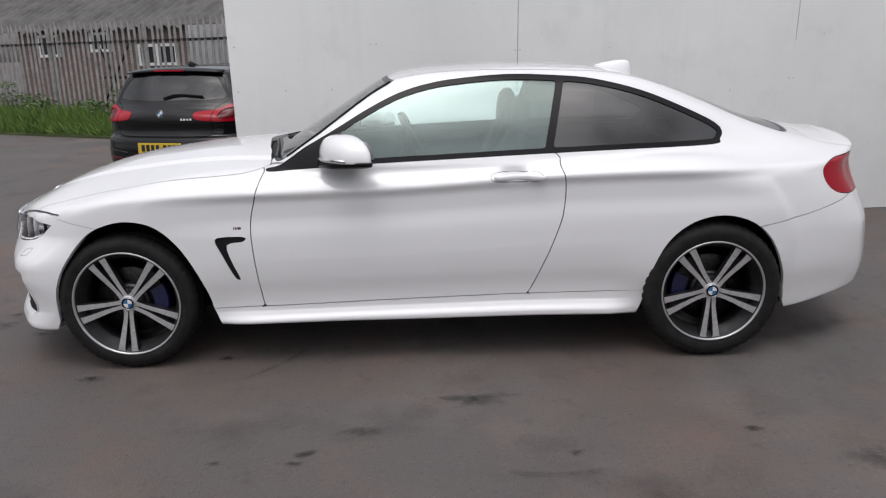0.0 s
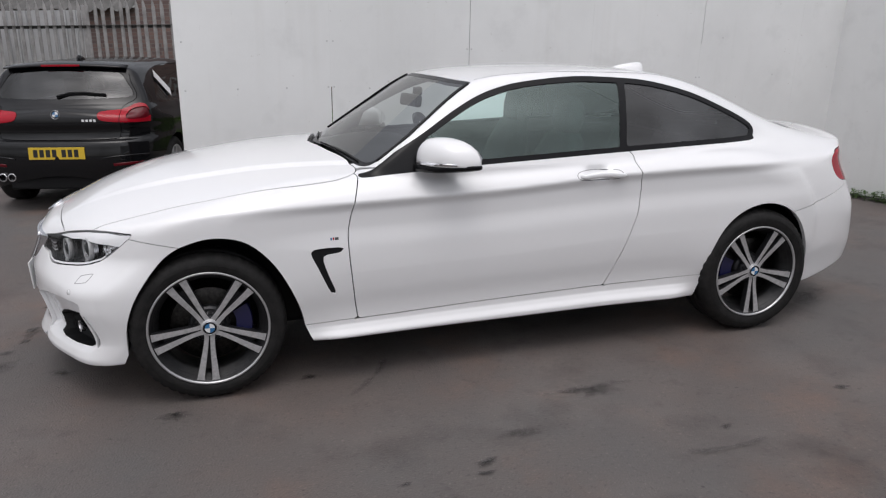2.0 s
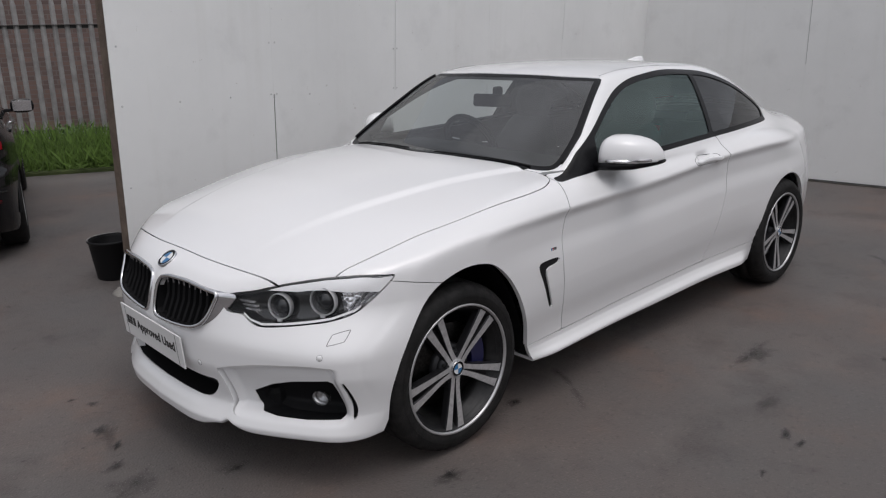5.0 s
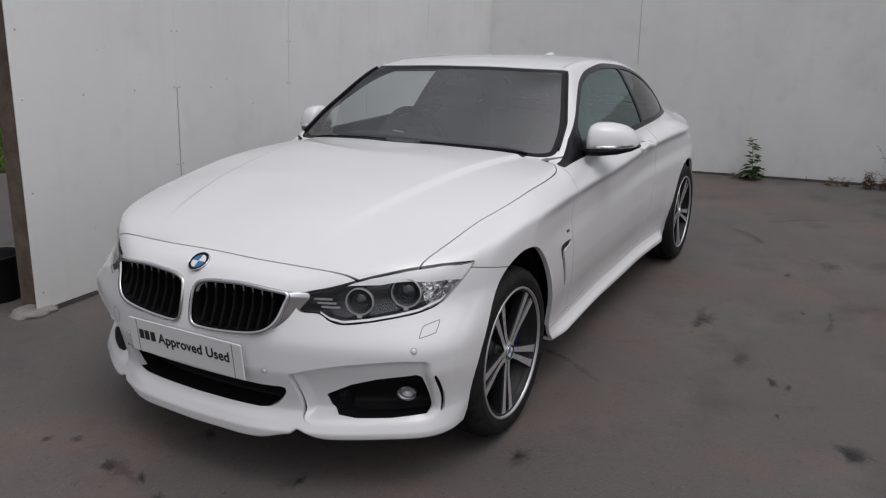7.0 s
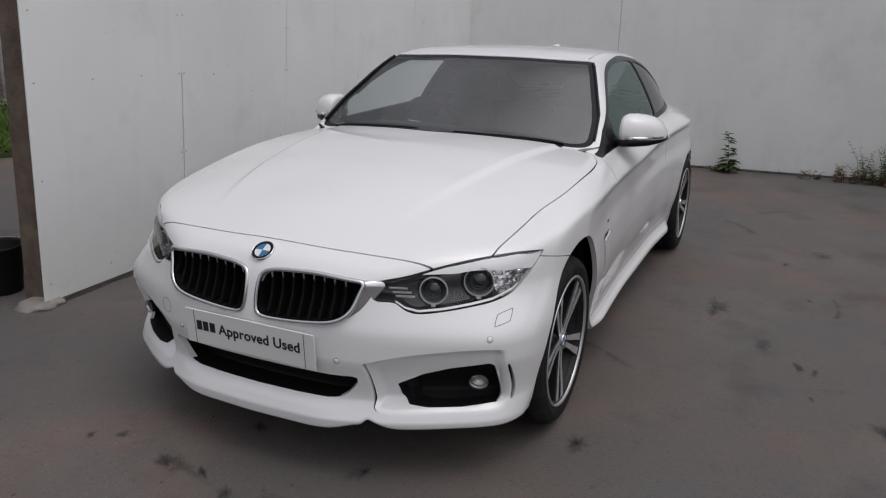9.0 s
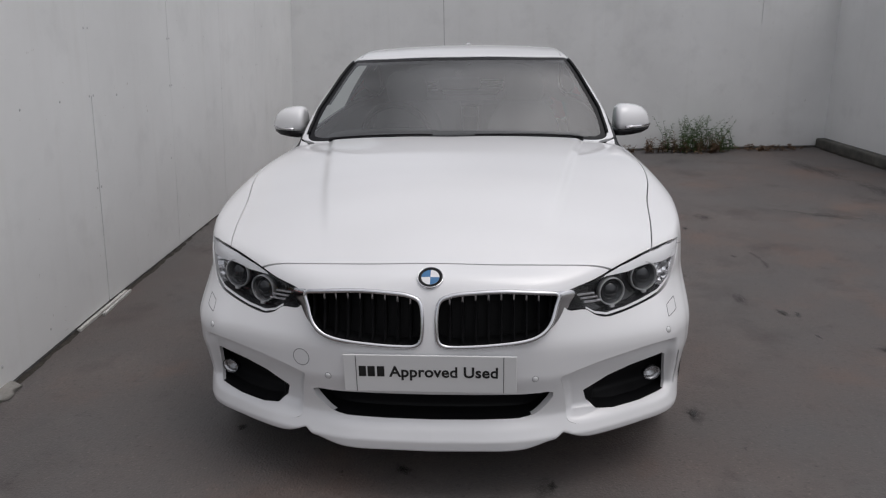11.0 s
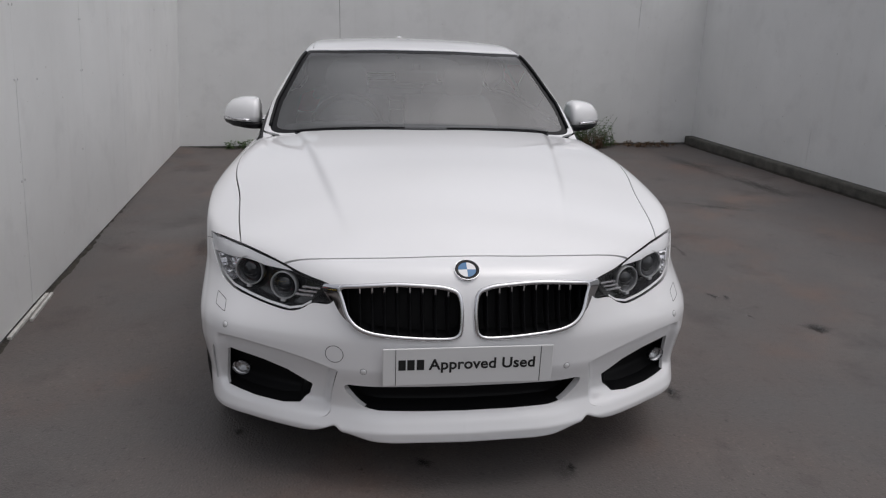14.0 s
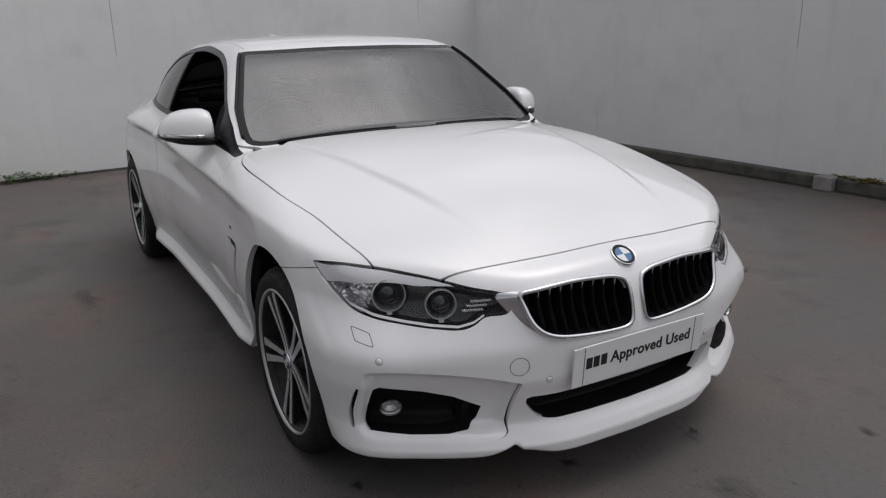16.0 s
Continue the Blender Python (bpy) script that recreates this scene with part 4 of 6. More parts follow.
    for i, t in enumerate(np.linspace(-0.34, 0.34, 9)):
        for r, yy in ((0.115, -0.058), (0.182, -0.058), (0.187, -0.045), (0.187, 0.02), (0.115, 0.02)):
            q = (0.012 if abs(t) > 0.4 else 0)
            v.append(((r - q) * math.cos(a0 + t), yy + q, (r - q) * math.sin(a0 + t)))
    for i in range(8):
        f += [(i * 5 + j, i * 5 + (j + 1) % 5, i * 5 + 5 + (j + 1) % 5, i * 5 + 5 + j) for j in range(5)]
    f += [(0, 1, 2, 3, 4), (44, 43, 42, 41, 40)]
    mesh_object("brake_caliper", v, f, BLUE, w, False, "blue brake caliper")
    return w


wheel(0.0, -0.786, -1, 0.228, 264, 8, 0.94)
wheel(2.81, -0.800, -1, 0.245, 270, 172, 0.905)
wheel(0.0, 0.786, 1, 0.228, 262, 172, 0.94)
wheel(2.81, 0.800, 1, 0.245, 268, 8, 0.905)


# door mirrors, handles, fin, wipers
def blob(name, rings, mat, parent, label=""):
    """A closed skin over rings of (centre, half-width along u, half-height along v, u, v, power)."""
    n, v, f = 20, [], []
    for c, hu, hv, u, w, power in rings:
        for k in range(n):
            t = k * 2 * math.pi / n
            cs, sn = math.cos(t), math.sin(t)
            a = float(math.copysign(abs(cs) ** power, cs) * hu)
            b = float(math.copysign(abs(sn) ** power, sn) * hv)
            v.append(tuple(Vector(c) + a * Vector(u) + b * Vector(w)))
    for i in range(len(rings) - 1):
        f += [(i * n + k, i * n + (k + 1) % n, (i + 1) * n + (k + 1) % n, (i + 1) * n + k) for k in range(n)]
    f += [tuple(range(n))[::-1], tuple(range((len(rings) - 1) * n, len(rings) * n))]
    return mesh_object(name, v, f, mat, parent, True, label)


for s in (-1, 1):
    mir = new("door_mirror")
    mir.parent = car
    mir["label"] = "white door mirror with black base"
    mir.matrix_local = pose(1.04, s * 0.81, 0.966) @ Matrix.Diagonal((1.08, 1.0, 1.0, 1)) @ pose(-1.03, -s * 0.80, -0.940)
    X, Z = (1, 0, 0), (0, 0, 1)
    # cap: rings march outwards from the car
    v, f, n = [], [], 22
    for y, x0, x1, h in ((0.802, 0.985, 1.105, 0.088), (0.810, 0.958, 1.128, 0.108), (0.830, 0.950, 1.130, 0.117), (0.870, 0.948, 1.134, 0.117), (0.910, 0.955, 1.137, 0.111), (0.945, 0.969, 1.138, 0.099), (0.972, 0.990, 1.136, 0.080), (0.990, 1.015, 1.130, 0.053), (1.002, 1.050, 1.114, 0.020)):
        mid, hx = 0.47 * x0 + 0.53 * x1, (x1 - x0) / 2
        for k in range(n):
            t = math.pi * k / (n - 1)
            c, q = math.cos(t), math.sin(t)
            reach = (x1 - mid) * abs(c) ** 0.62 if c > 0 else -(mid - x0) * abs(c) ** 0.78
            v.append((mid + reach + 0.34 * (y - 0.82), s * y, 0.974 + h * q ** (0.62 if c > 0 else 0.70)))
    rings = len(v) // n
    f = [(i * n + k, i * n + (k + 1) % n, (i + 1) * n + (k + 1) % n, (i + 1) * n + k) for i in range(rings - 1) for k in range(n)]
    f += [tuple(range(n))[::-1], tuple(range((rings - 1) * n, rings * n))]
    mesh_object("mirror_cap", v, f if s > 0 else [q[::-1] for q in f], WHITE, mir)
    low = []
    for y, x0, x1, z0, z1 in ((0.790, 0.955, 1.100, 0.938, 0.974), (0.835, 0.940, 1.135, 0.936, 0.980), (0.880, 0.940, 1.143, 0.938, 0.980), (0.940, 0.963, 1.148, 0.943, 0.980), (0.985, 1.012, 1.138, 0.954, 0.980), (1.003, 1.060, 1.122, 0.964, 0.979)):
        low.append((((x0 + x1) / 2 + 0.34 * (y - 0.82), s * y, (z0 + z1) / 2), (x1 - x0) / 2, (z1 - z0) / 2, X, Z, 0.5))
    blob("mirror_base", low, TRIM, mir)
    arm = [((0.985, s * 0.755, 0.960), 0.045, 0.016, X, Z, 0.8), ((1.005, s * 0.80, 0.958), 0.050, 0.017, X, Z, 0.8), ((1.03, s * 0.85, 0.962), 0.055, 0.020, X, Z, 0.8)]
    blob("mirror_arm", arm, TRIM, mir)
    pts = [(1.024, s * 0.993, 0.984), (0.984, s * 0.967, 0.984), (0.957, s * 0.93, 0.984), (0.943, s * 0.885, 0.984), (0.942, s * 0.85, 0.984)]
    pts = [(x + 0.34 * (abs(y) - 0.82), y, z) for x, y, z in pts]
    tube("indicator_strip", pts, 0.0065, REFLECTOR, mir, 6)
    v = [(1.150 + 0.34 * (y - 0.82) - 0.12 * (0.965 - y), s * y, z) for y, z in ((0.845, 0.985), (0.960, 0.987), (0.965, 1.005), (0.94, 1.035), (0.88, 1.060), (0.845, 1.050))]
    mesh_object("mirror_glass", v, [tuple(range(6))], CHROME, mir, False)
    # door handle
    pts = [(1.765 + t * 0.245, on_skin(body_field, (1.765 + t * 0.245, s * 1.3, 0.902), (0, -s, 0))[1] + s * (0.004 + 0.030 * min(1, 3.2 * min(t, 1 - t) + 0.1))) for t in np.linspace(0, 1, 13)]
    pts = [(x, 0.0, y) for x, y in pts]
    rings = [((x, y, 0.902 - 0.003 * math.cos(k * math.pi / 6)), 0.011, 0.0135 * min(1, 0.55 + 0.25 * min(k, 12 - k)), (0, 1, 0), (0, 0, 1), 0.8) for k, (x, _, y) in enumerate(pts)]
    rings = [((c[0], on_skin(body_field, (c[0] if not 1.80 < c[0] < 1.94 else 1.79, s * 1.3, 0.902), (0, -s, 0))[1] + s * (0.010 if 0 < k < 12 else -0.004), c[2]), hu, hv, u, w, p) for k, (c, hu, hv, u, w, p) in enumerate(rings)]
    blob("door_handle", rings, WHITE, car, "white door handle")
    ring = loop_on_skin(outline([(1.752, 0.902), (1.765, 0.918), (1.81, 0.925), (1.95, 0.925), (1.985, 0.918), (1.995, 0.902), (1.985, 0.888), (1.95, 0.881), (1.81, 0.881), (1.765, 0.887)], 4), s, "y")
    v, f = swept(ring, normals(body_field, ring), 0.0026, 0.0008)
    mesh_object("handle_seam", v, f, LAMP_GREY, car)
    # small side badge on the wing
    for k in range(3):
        c = on_skin(body_field, (0.545 + 0.010 * k, s * 1.3, 0.695), (0, -s, 0))
        part("wing_badge", box((0.0065 + 0.010 * (k == 2), 0.003, 0.012), tuple(c + np.array((0.005 * (k == 2), 0, 0))), 0.0008), (BADGE_BLUE, RED_LAMP, LAMP_GREY)[k], car)
fin = [((x, 0, z - 0.02), w, h + 0.02, (0, 1, 0), (0, 0, 1), 0.9) for x, w, z, h in ((2.40, 0.012, 1.374, 0.010), (2.44, 0.028, 1.372, 0.022), (2.50, 0.034, 1.362, 0.042), (2.56, 0.030, 1.352, 0.056), (2.585, 0.016, 1.346, 0.056), (2.60, 0.008, 1.342, 0.030))]
for s in (-1, 1):
    line = np.array([on_skin(body_field, (x, s * (0.548 - 0.02 * (x - 1.35)), 1.8), (0, 0, -1)) for x in np.linspace(1.33, 2.62, 24)])
    v, f = swept(line, normals(body_field, line), 0.004, 0.0008, False, 0.002)
    mesh_object("roof_seam", v, f, LAMP_GREY, car)
blob("roof_fin", fin, WHITE, car, "white shark fin aerial")
for s, far in ((1, 0.62), (1, -0.10)):
    pts = []
    for t in np.linspace(0, 1, 9):
        y = far - 0.52 * t
        x = float(np.interp(abs(y), [0, 0.25, 0.45, 0.60, 0.7], [0.60, 0.648, 0.680, 0.702, 0.728])) + 0.008 + 0.010 * t
        c = on_skin(body_field, (x, y, 1.6), (0, 0, -1))
        pts.append(tuple(c + np.array((0, 0, 0.002))))
    tube("wiper", pts, 0.0042, GAP, car, 6, "black windscreen wiper")

# cabin
dash = []
for y in np.linspace(-0.70, 0.70, 15):
    b = abs(y) / 0.7
    dash.append(((1.02 + 0.0 * b, y, 0.86 - 0.01 * b), 0.27, 0.115 + (0.018 if 0.15 < y < 0.6 else 0), (1, 0, 0), (0, 0, 1), 0.6))
blob("dashboard", dash, CABIN, car, "black dashboard")
part("centre_console", box((1.2, 0.24, 0.38), (1.65, 0, 0.47), 0.03), CABIN, car)
part("parcel_shelf", box((0.55, 1.25, 0.05), (3.12, 0, 0.955), 0.02), CABIN, car)
part("cabin_floor", box((2.5, 1.5, 0.05), (1.9, 0, 0.29), 0.01), CABIN, car)
a = np.linspace(0, 2 * math.pi, 33)[:-1]
ring = np.array([(0.0, 0.185 * math.cos(t), 0.185 * math.sin(t)) for t in a])
v, f = swept(ring, np.tile((1.0, 0, 0), (32, 1)), 0.034, 0.026, True, 0.01)
sw = mesh_object("steering_wheel", v, f, TRIM, car, True, "black three-spoke steering wheel")
sw.matrix_local = pose(1.36, 0.37, 0.93, 0, -24, 0)
part("wheel_boss", box((0.05, 0.15, 0.12), (0.01, 0, 0), 0.02), CABIN, sw)
for t in (0.1, math.pi - 0.1, -math.pi / 2):
    part("wheel_spoke", box((0.015, 0.13, 0.03), (0.01, 0.11 * math.cos(t), 0.11 * math.sin(t)), 0.004, Matrix.Rotation(t, 4, "X")), CHROME, sw)
part("interior_mirror", box((0.035, 0.235, 0.068), (0, 0, 0), 0.014), GAP, car, "black interior mirror").matrix_local = pose(1.15, 0.0, 1.222, 0, 8, 10)
part("mirror_stem", box((0.05, 0.04, 0.05), (1.19, 0, 1.268), 0.012), GAP, car)
for y in (-0.37, 0.37):
    back = [((1.76 + dx, y, z), hx, hy, (1, 0, 0), (0, 1, 0), 0.6) for z, dx, hx, hy in ((0.42, 0.0, 0.09, 0.23), (0.55, 0.02, 0.10, 0.25), (0.75, 0.07, 0.09, 0.245), (0.92, 0.12, 0.075, 0.22), (1.02, 0.15, 0.06, 0.17), (1.06, 0.16, 0.045, 0.13))]
    seat = blob("front_seat", back, CABIN, car, "black leather front seat")
    blob("headrest", [((1.925 + dx, y, z), hx, hy, (1, 0, 0), (0, 1, 0), 0.7) for z, dx, hx, hy in ((1.045, 0, 0.03, 0.09), (1.08, 0.0, 0.05, 0.125), (1.15, 0.01, 0.055, 0.135), (1.215, 0.015, 0.045, 0.12), (1.245, 0.02, 0.02, 0.08))], CABIN, seat)
    part("seat_cushion", box((0.52, 0.50, 0.16), (1.58, y, 0.48), 0.05), CABIN, seat)
    part("rear_seat", box((0.16, 0.52, 0.55), (2.72, y * 0.85, 0.72), 0.05, Matrix.Rotation(0.4, 4, "Y")), CABIN, car)
    blob("rear_headrest", [((2.86, y * 0.85, z), hx, hy, (1, 0, 0), (0, 1, 0), 0.7) for z, hx, hy in ((0.96, 0.04, 0.11), (1.0, 0.05, 0.13), (1.05, 0.03, 0.10))], CABIN, car)


# ---- the yard ----
WALL_H = 2.2
WOOD = mottled(material("weathered_timber", (0.2, 0.15, 0.11), 0.85), 9, (0.085, 0.060, 0.046), (0.17, 0.13, 0.10), 8, 0.5, 120)
KERB = mottled(material("dark_concrete_kerb", (0.1, 0.1, 0.1), 0.85), 6, (0.050, 0.048, 0.044), (0.12, 0.115, 0.10), 8, 0.5, 90)
SCREW = material("zinc_screw", (0.6, 0.6, 0.6), 0.45, 0.5)
STEEL = mottled(material("galvanised_steel", (0.3, 0.3, 0.3), 0.65, 0.2), 5, (0.21, 0.203, 0.200), (0.37, 0.36, 0.356), 6, 0.1, 60)
LEAF = material("leaf_green", (0.07, 0.125, 0.035), 0.6)
DRY = material("dry_weed_brown", (0.16, 0.10, 0.06), 0.8)
GRASS = material("grass_green", (0.095, 0.165, 0.028), 0.7)
EARTH = mottled(material("verge_earth", (0.06, 0.07, 0.03), 0.95), 3, (0.035, 0.05, 0.015), (0.07, 0.09, 0.03), 6, 0.6, 40)
WALL_CORE = mottled(material("wall_core_grey", (0.1, 0.1, 0.1), 0.9), 8, (0.15, 0.15, 0.148), (0.23, 0.23, 0.228))
FRAME_PALE = mottled(material("pale_batten", (0.5, 0.5, 0.5), 0.7), 12, (0.36, 0.35, 0.33), (0.60, 0.59, 0.57))
CONCRETE = mottled(material("pale_concrete", (0.25, 0.24, 0.22), 0.9), 12, (0.18, 0.17, 0.155), (0.30, 0.29, 0.27), 6, 0.5, 90)

for m, amount in ((LEAF, 0.35), (DRY, 0.3), (GRASS, 0.4)):
    info = m.node_tree.nodes.new("ShaderNodeNewGeometry")
    hsv = node(m, "ShaderNodeHueSaturation", Color=m.node_tree.nodes["Principled BSDF"].inputs["Base Color"].default_value)
    rng = node(m, "ShaderNodeMapRange", To_Min=1 - amount, To_Max=1 + amount)
    join(m, info.outputs["Random Per Island"], rng.inputs[0])
    join(m, rng.outputs[0], hsv.inputs["Value"])
    join(m, hsv.outputs[0], m.node_tree.nodes["Principled BSDF"].inputs["Base Color"])

# ground with slow undulation near the car
gx = np.r_[-400, -120, -50, np.linspace(-20, 20, 81), 50, 120, 400]
gv = [(x, y, 0.06 * float(step(y, 2.0, 3.0))) for x in gx for y in gx]
n = len(gx)
gf = [(i * n + j, (i + 1) * n + j, (i + 1) * n + j + 1, i * n + j + 1) for i in range(n - 1) for j in range(n - 1)]
ground = tagged(mesh_object("ground", gv, gf, ASPHALT), "dark grey worn asphalt yard with stains", "ground", kind="structure")

def soft_stain(name, color, rough):
    """A dark film that thins out raggedly towards the rim of its mesh."""
    m = bpy.data.materials.new(name)
    m.use_nodes = True
    nt = m.node_tree
    b = nt.nodes["Principled BSDF"]
    b.inputs["Base Color"].default_value, b.inputs["Roughness"].default_value = (*color, 1), rough
    body = node(m, "ShaderNodeAttribute")
    body.attribute_name = "body"
    at = nt.nodes.new("ShaderNodeNewGeometry")
    a = node(m, "ShaderNodeTexNoise", Scale=16.0, Detail=6.0, Roughness=0.65)
    join(m, at.outputs["Position"], a.inputs["Vector"])
    add = nt.nodes.new("ShaderNodeMath")
    add.operation = "MULTIPLY_ADD"
    join(m, a.outputs["Fac"], add.inputs[0])
    add.inputs[1].default_value = 0.9
    join(m, body.outputs["Fac"], add.inputs[2])
    r = node(m, "ShaderNodeMapRange", From_Min=0.62, From_Max=1.45)
    join(m, add.outputs[0], r.inputs[0])
    clear = nt.nodes.new("ShaderNodeBsdfTransparent")
    mix = nt.nodes.new("ShaderNodeMixShader")
    join(m, r.outputs[0], mix.inputs[0])
    join(m, clear.outputs[0], mix.inputs[1])
    join(m, b.outputs[0], mix.inputs[2])
    join(m, mix.outputs[0], nt.nodes["Material Output"].inputs["Surface"])
    return m


DAMP = soft_stain("damp_asphalt", (0.045, 0.042, 0.041), 0.6)
OIL = soft_stain("dark_oil_stain", (0.014, 0.0135, 0.013), 0.5)
SCUFF = soft_stain("tyre_scuff", (0.050, 0.047, 0.046), 0.75)


def stain(name, x, y, a, b, turn, mat, label, category, group, z, strength):
    """A ragged oval film on the ground: a rings of points from the middle out, 'body' falling to 0 at the rim."""
    k, rings = 40, 5
    v, body = [(0.0, 0.0, 0.0)], [strength]
    for i in range(1, rings + 1):
        for t in range(k):
            w = t * 6.283 / k
            q = i / rings * (1 + 0.55 * noise.noise((x * 5 + 1.4 * math.cos(w), y * 5 + 1.4 * math.sin(w), 0.2)) + 0.3 * noise.noise((x * 9 + 4 * math.cos(w), y * 9 + 4 * math.sin(w), 4)))
            v.append((a * q * math.cos(w), b * q * math.sin(w), 0.0))
            body.append((1 - i / rings) * strength)
    f = [(0, t + 1, (t + 1) % k + 1) for t in range(k)]
    f += [(1 + (i - 1) * k + t, 1 + i * k + t, 1 + i * k + (t + 1) % k, 1 + (i - 1) * k + (t + 1) % k) for i in range(1, rings) for t in range(k)]
    ob = mesh_object(name, v, f, mat, None, False)
    at = ob.data.attributes.new("body", "FLOAT", "POINT")
    at.data.foreach_set("value", body)
    ob.matrix_world = pose(x, y, z, 0, 0, turn)
    return tagged(ob, label, category, group=group)


DAMP_PATCHES = [(-1.02, -0.22, 0.15, 0.11, 20), (-0.17, -1.00, 0.11, 0.07, 10), (1.64, -1.33, 0.20, 0.10, -10), (3.09, -1.87, 0.20, 0.11, 15), (0.47, -2.10, 0.14, 0.09, 30), (-0.72, -0.36, 0.10, 0.06, 0),
                (1.63, -1.30, 0.30, 0.06, 5), (3.50, -0.55, 0.40, 0.14, 30), (-1.05, 2.37, 0.75, 0.20, 10), (-0.45, 2.20, 0.45, 0.12, -6), (-0.96, 0.20, 0.16, 0.06, 70), (1.17, -1.58, 0.16, 0.08, 0), (2.10, 1.35, 0.30, 0.10, 5), (3.16, -2.85, 0.5, 0.12, 60), (5.2, -3.55, 0.9, 0.22, 10), (4.0, -3.75, 0.8, 0.18, 6)]
for k, (x, y, a, b, turn) in enumerate(DAMP_PATCHES):
    stain("damp_patch", x, y, a, b, turn, DAMP, "slightly darker damp patch on the asphalt", "patch", "damp patches on the yard", 0.0022 + 0.0002 * k, 0.55)
STAINS = [(0.43, -0.80, 0.050, 0.030, 0), (0.97, -1.75, 0.050, 0.030, 20), (0.945, -1.82, 0.038, 0.020, 0), (0.64, -1.805, 0.026, 0.018, 0), (2.00, -1.79, 0.035, 0.024, 30), (2.73, -1.64, 0.050, 0.024, 0), (-0.62, 0.12, 0.050, 0.034, 50), (-0.96, 0.27, 0.060, 0.034, 40),
          (-0.96, 0.10, 0.045, 0.020, 60), (-0.90, 0.54, 0.035, 0.022, 0), (-0.96, 0.64, 0.024, 0.016, 0), (-0.36, 0.79, 0.036, 0.024, 0), (-1.02, -0.05, 0.060, 0.030, 30), (0.46, -2.09, 0.075, 0.045, 0), (-1.04, -0.93, 0.05, 0.02, 0), (-0.70, -0.40, 0.035, 0.02, 0), (-0.17, -1.00, 0.035, 0.02, 0)]
for k, (x, y, a, b, turn) in enumerate(STAINS):
    stain("oil_stain", x, y, a * 1.15, b * 1.15, turn, OIL, "small dark oil stain on the asphalt", "stain", "oil stains on the yard", 0.0062 + 0.0002 * k, 0.85)


def scuff(cx, cy, r, a0, a1, width, z):
    """A curved smear left by a turning tyre."""
    n, m, v, body = 40, 5, [], []
    for i in range(n + 1):
        t = a0 + (a1 - a0) * i / n
        for j in range(m):
            q = r + width * (j / (m - 1) - 0.5) * (1 + 0.4 * noise.noise((t * 6, cx, j * 0.3)))
            v.append((cx + q * math.cos(t), cy + q * math.sin(t), z))
            body.append(0.42 * (1 - abs(2 * j / (m - 1) - 1)) * min(1, 4 * i / n, 4 * (1 - i / n)))
    ob = mesh_object("tyre_scuff", v, [(i * m + j, i * m + m + j, i * m + m + j + 1, i * m + j + 1) for i in range(n) for j in range(m - 1)], SCUFF, None, False)
    ob.data.attributes.new("body", "FLOAT", "POINT").data.foreach_set("value", body)
    return tagged(ob, "curved dark tyre scuff on the asphalt", "scuff mark", group="tyre scuffs on the yard")


for k, (cx, cy, r, a0, a1, width) in enumerate(((0.05, -0.45, 0.80, -0.95, -0.2, 0.07), (3.35, -0.85, 0.56, -1.5, -0.3, 0.10), (3.9, -1.95, 0.66, 0.2, 1.2, 0.12), (1.9, -1.1, 0.84, -1.9, -1.2, 0.06))):
    scuff(cx, cy, r, a0, a1, width, 0.0100 + 0.0003 * k)


def sheet_wall(name, a, b, widths, label, foot=0.0, lean=0.0, screws=(), fillers=()):
    """A wall of sheets side by side between two points of the plan; the sheets face the yard."""
    a, b = Vector((*a, 0)), Vector((*b, 0))
    d = b - a
    m = Matrix.Translation(a) @ Matrix.Rotation(math.atan2(d.y, d.x), 4, "Z") @ Matrix.Rotation(radians(lean), 4, "X")
    core = part(name, box((d.length - 0.04, 0.045, WALL_H - foot - 0.004), (d.length / 2 + 0.02, 0.030, foot + (WALL_H - foot) / 2)), WALL_CORE)
    core.matrix_world = m
    tagged(core, label, "wall", kind="structure")
    x = 0.0
    while x < d.length - 0.02:
        w = min(widths, d.length - x)
        low = foot + 0.022
        part("sheet_panel", box((w - 0.005, 0.008, WALL_H - low), (x + w / 2, 0.003, low + (WALL_H - low) / 2), 0.001), PANEL, core)
        x += w
    for x, z in screws:
        v, f = lathe([(0.0005, -0.0045), (0.005, -0.004), (0.0075, -0.001)], 8, "Y")
        mesh_object("screw_head", v + (x, 0.0, z), f, SCREW, core)
    for x, z0, z1 in fillers:
        part("seam_filler", box((0.0095, 0.005, z1 - z0), (x, 0.0005, (z0 + z1) / 2), 0.001), PANEL, core)
    return core


pairs = lambda x, *zs: [(x + e, z) for z in zs for e in (-0.019, 0.019)]
end_wall = sheet_wall("wall_end", (-0.14, 1.945), (1.008, 2.035), 1.16, "white painted sheet wall at the open end, screwed to a post", 0.0, 3.2,
                      [(0.05, z) for z in (0.12, 0.69, 1.19, 1.54)] + [(0.43, 1.19), (0.80, 1.19), (0.48, 0.12), (1.128, 0.69), (1.128, 1.19), (1.128, 1.54)])
long_wall = sheet_wall("wall_long", (1.012, 2.0355), (6.21, 2.33), 1.17, "white painted sheet wall with seams and screw heads", 0.0, 3.2,
                       [(0.021, 0.69), (0.021, 1.19), (0.021, 1.54), (0.31, 1.17), (1.10, 0.67), (2.34, 1.05), (4.4, 1.2), (3.75, 1.55)] + pairs(1.17, 1.16, 1.47) + pairs(3.51, 1.19),
                       [(-0.002, 1.19, 2.19), (1.17, 0.55, 1.14), (2.34, 1.12, 2.19), (3.51, 0.4, 1.5), (4.68, 0.2, 2.19)])
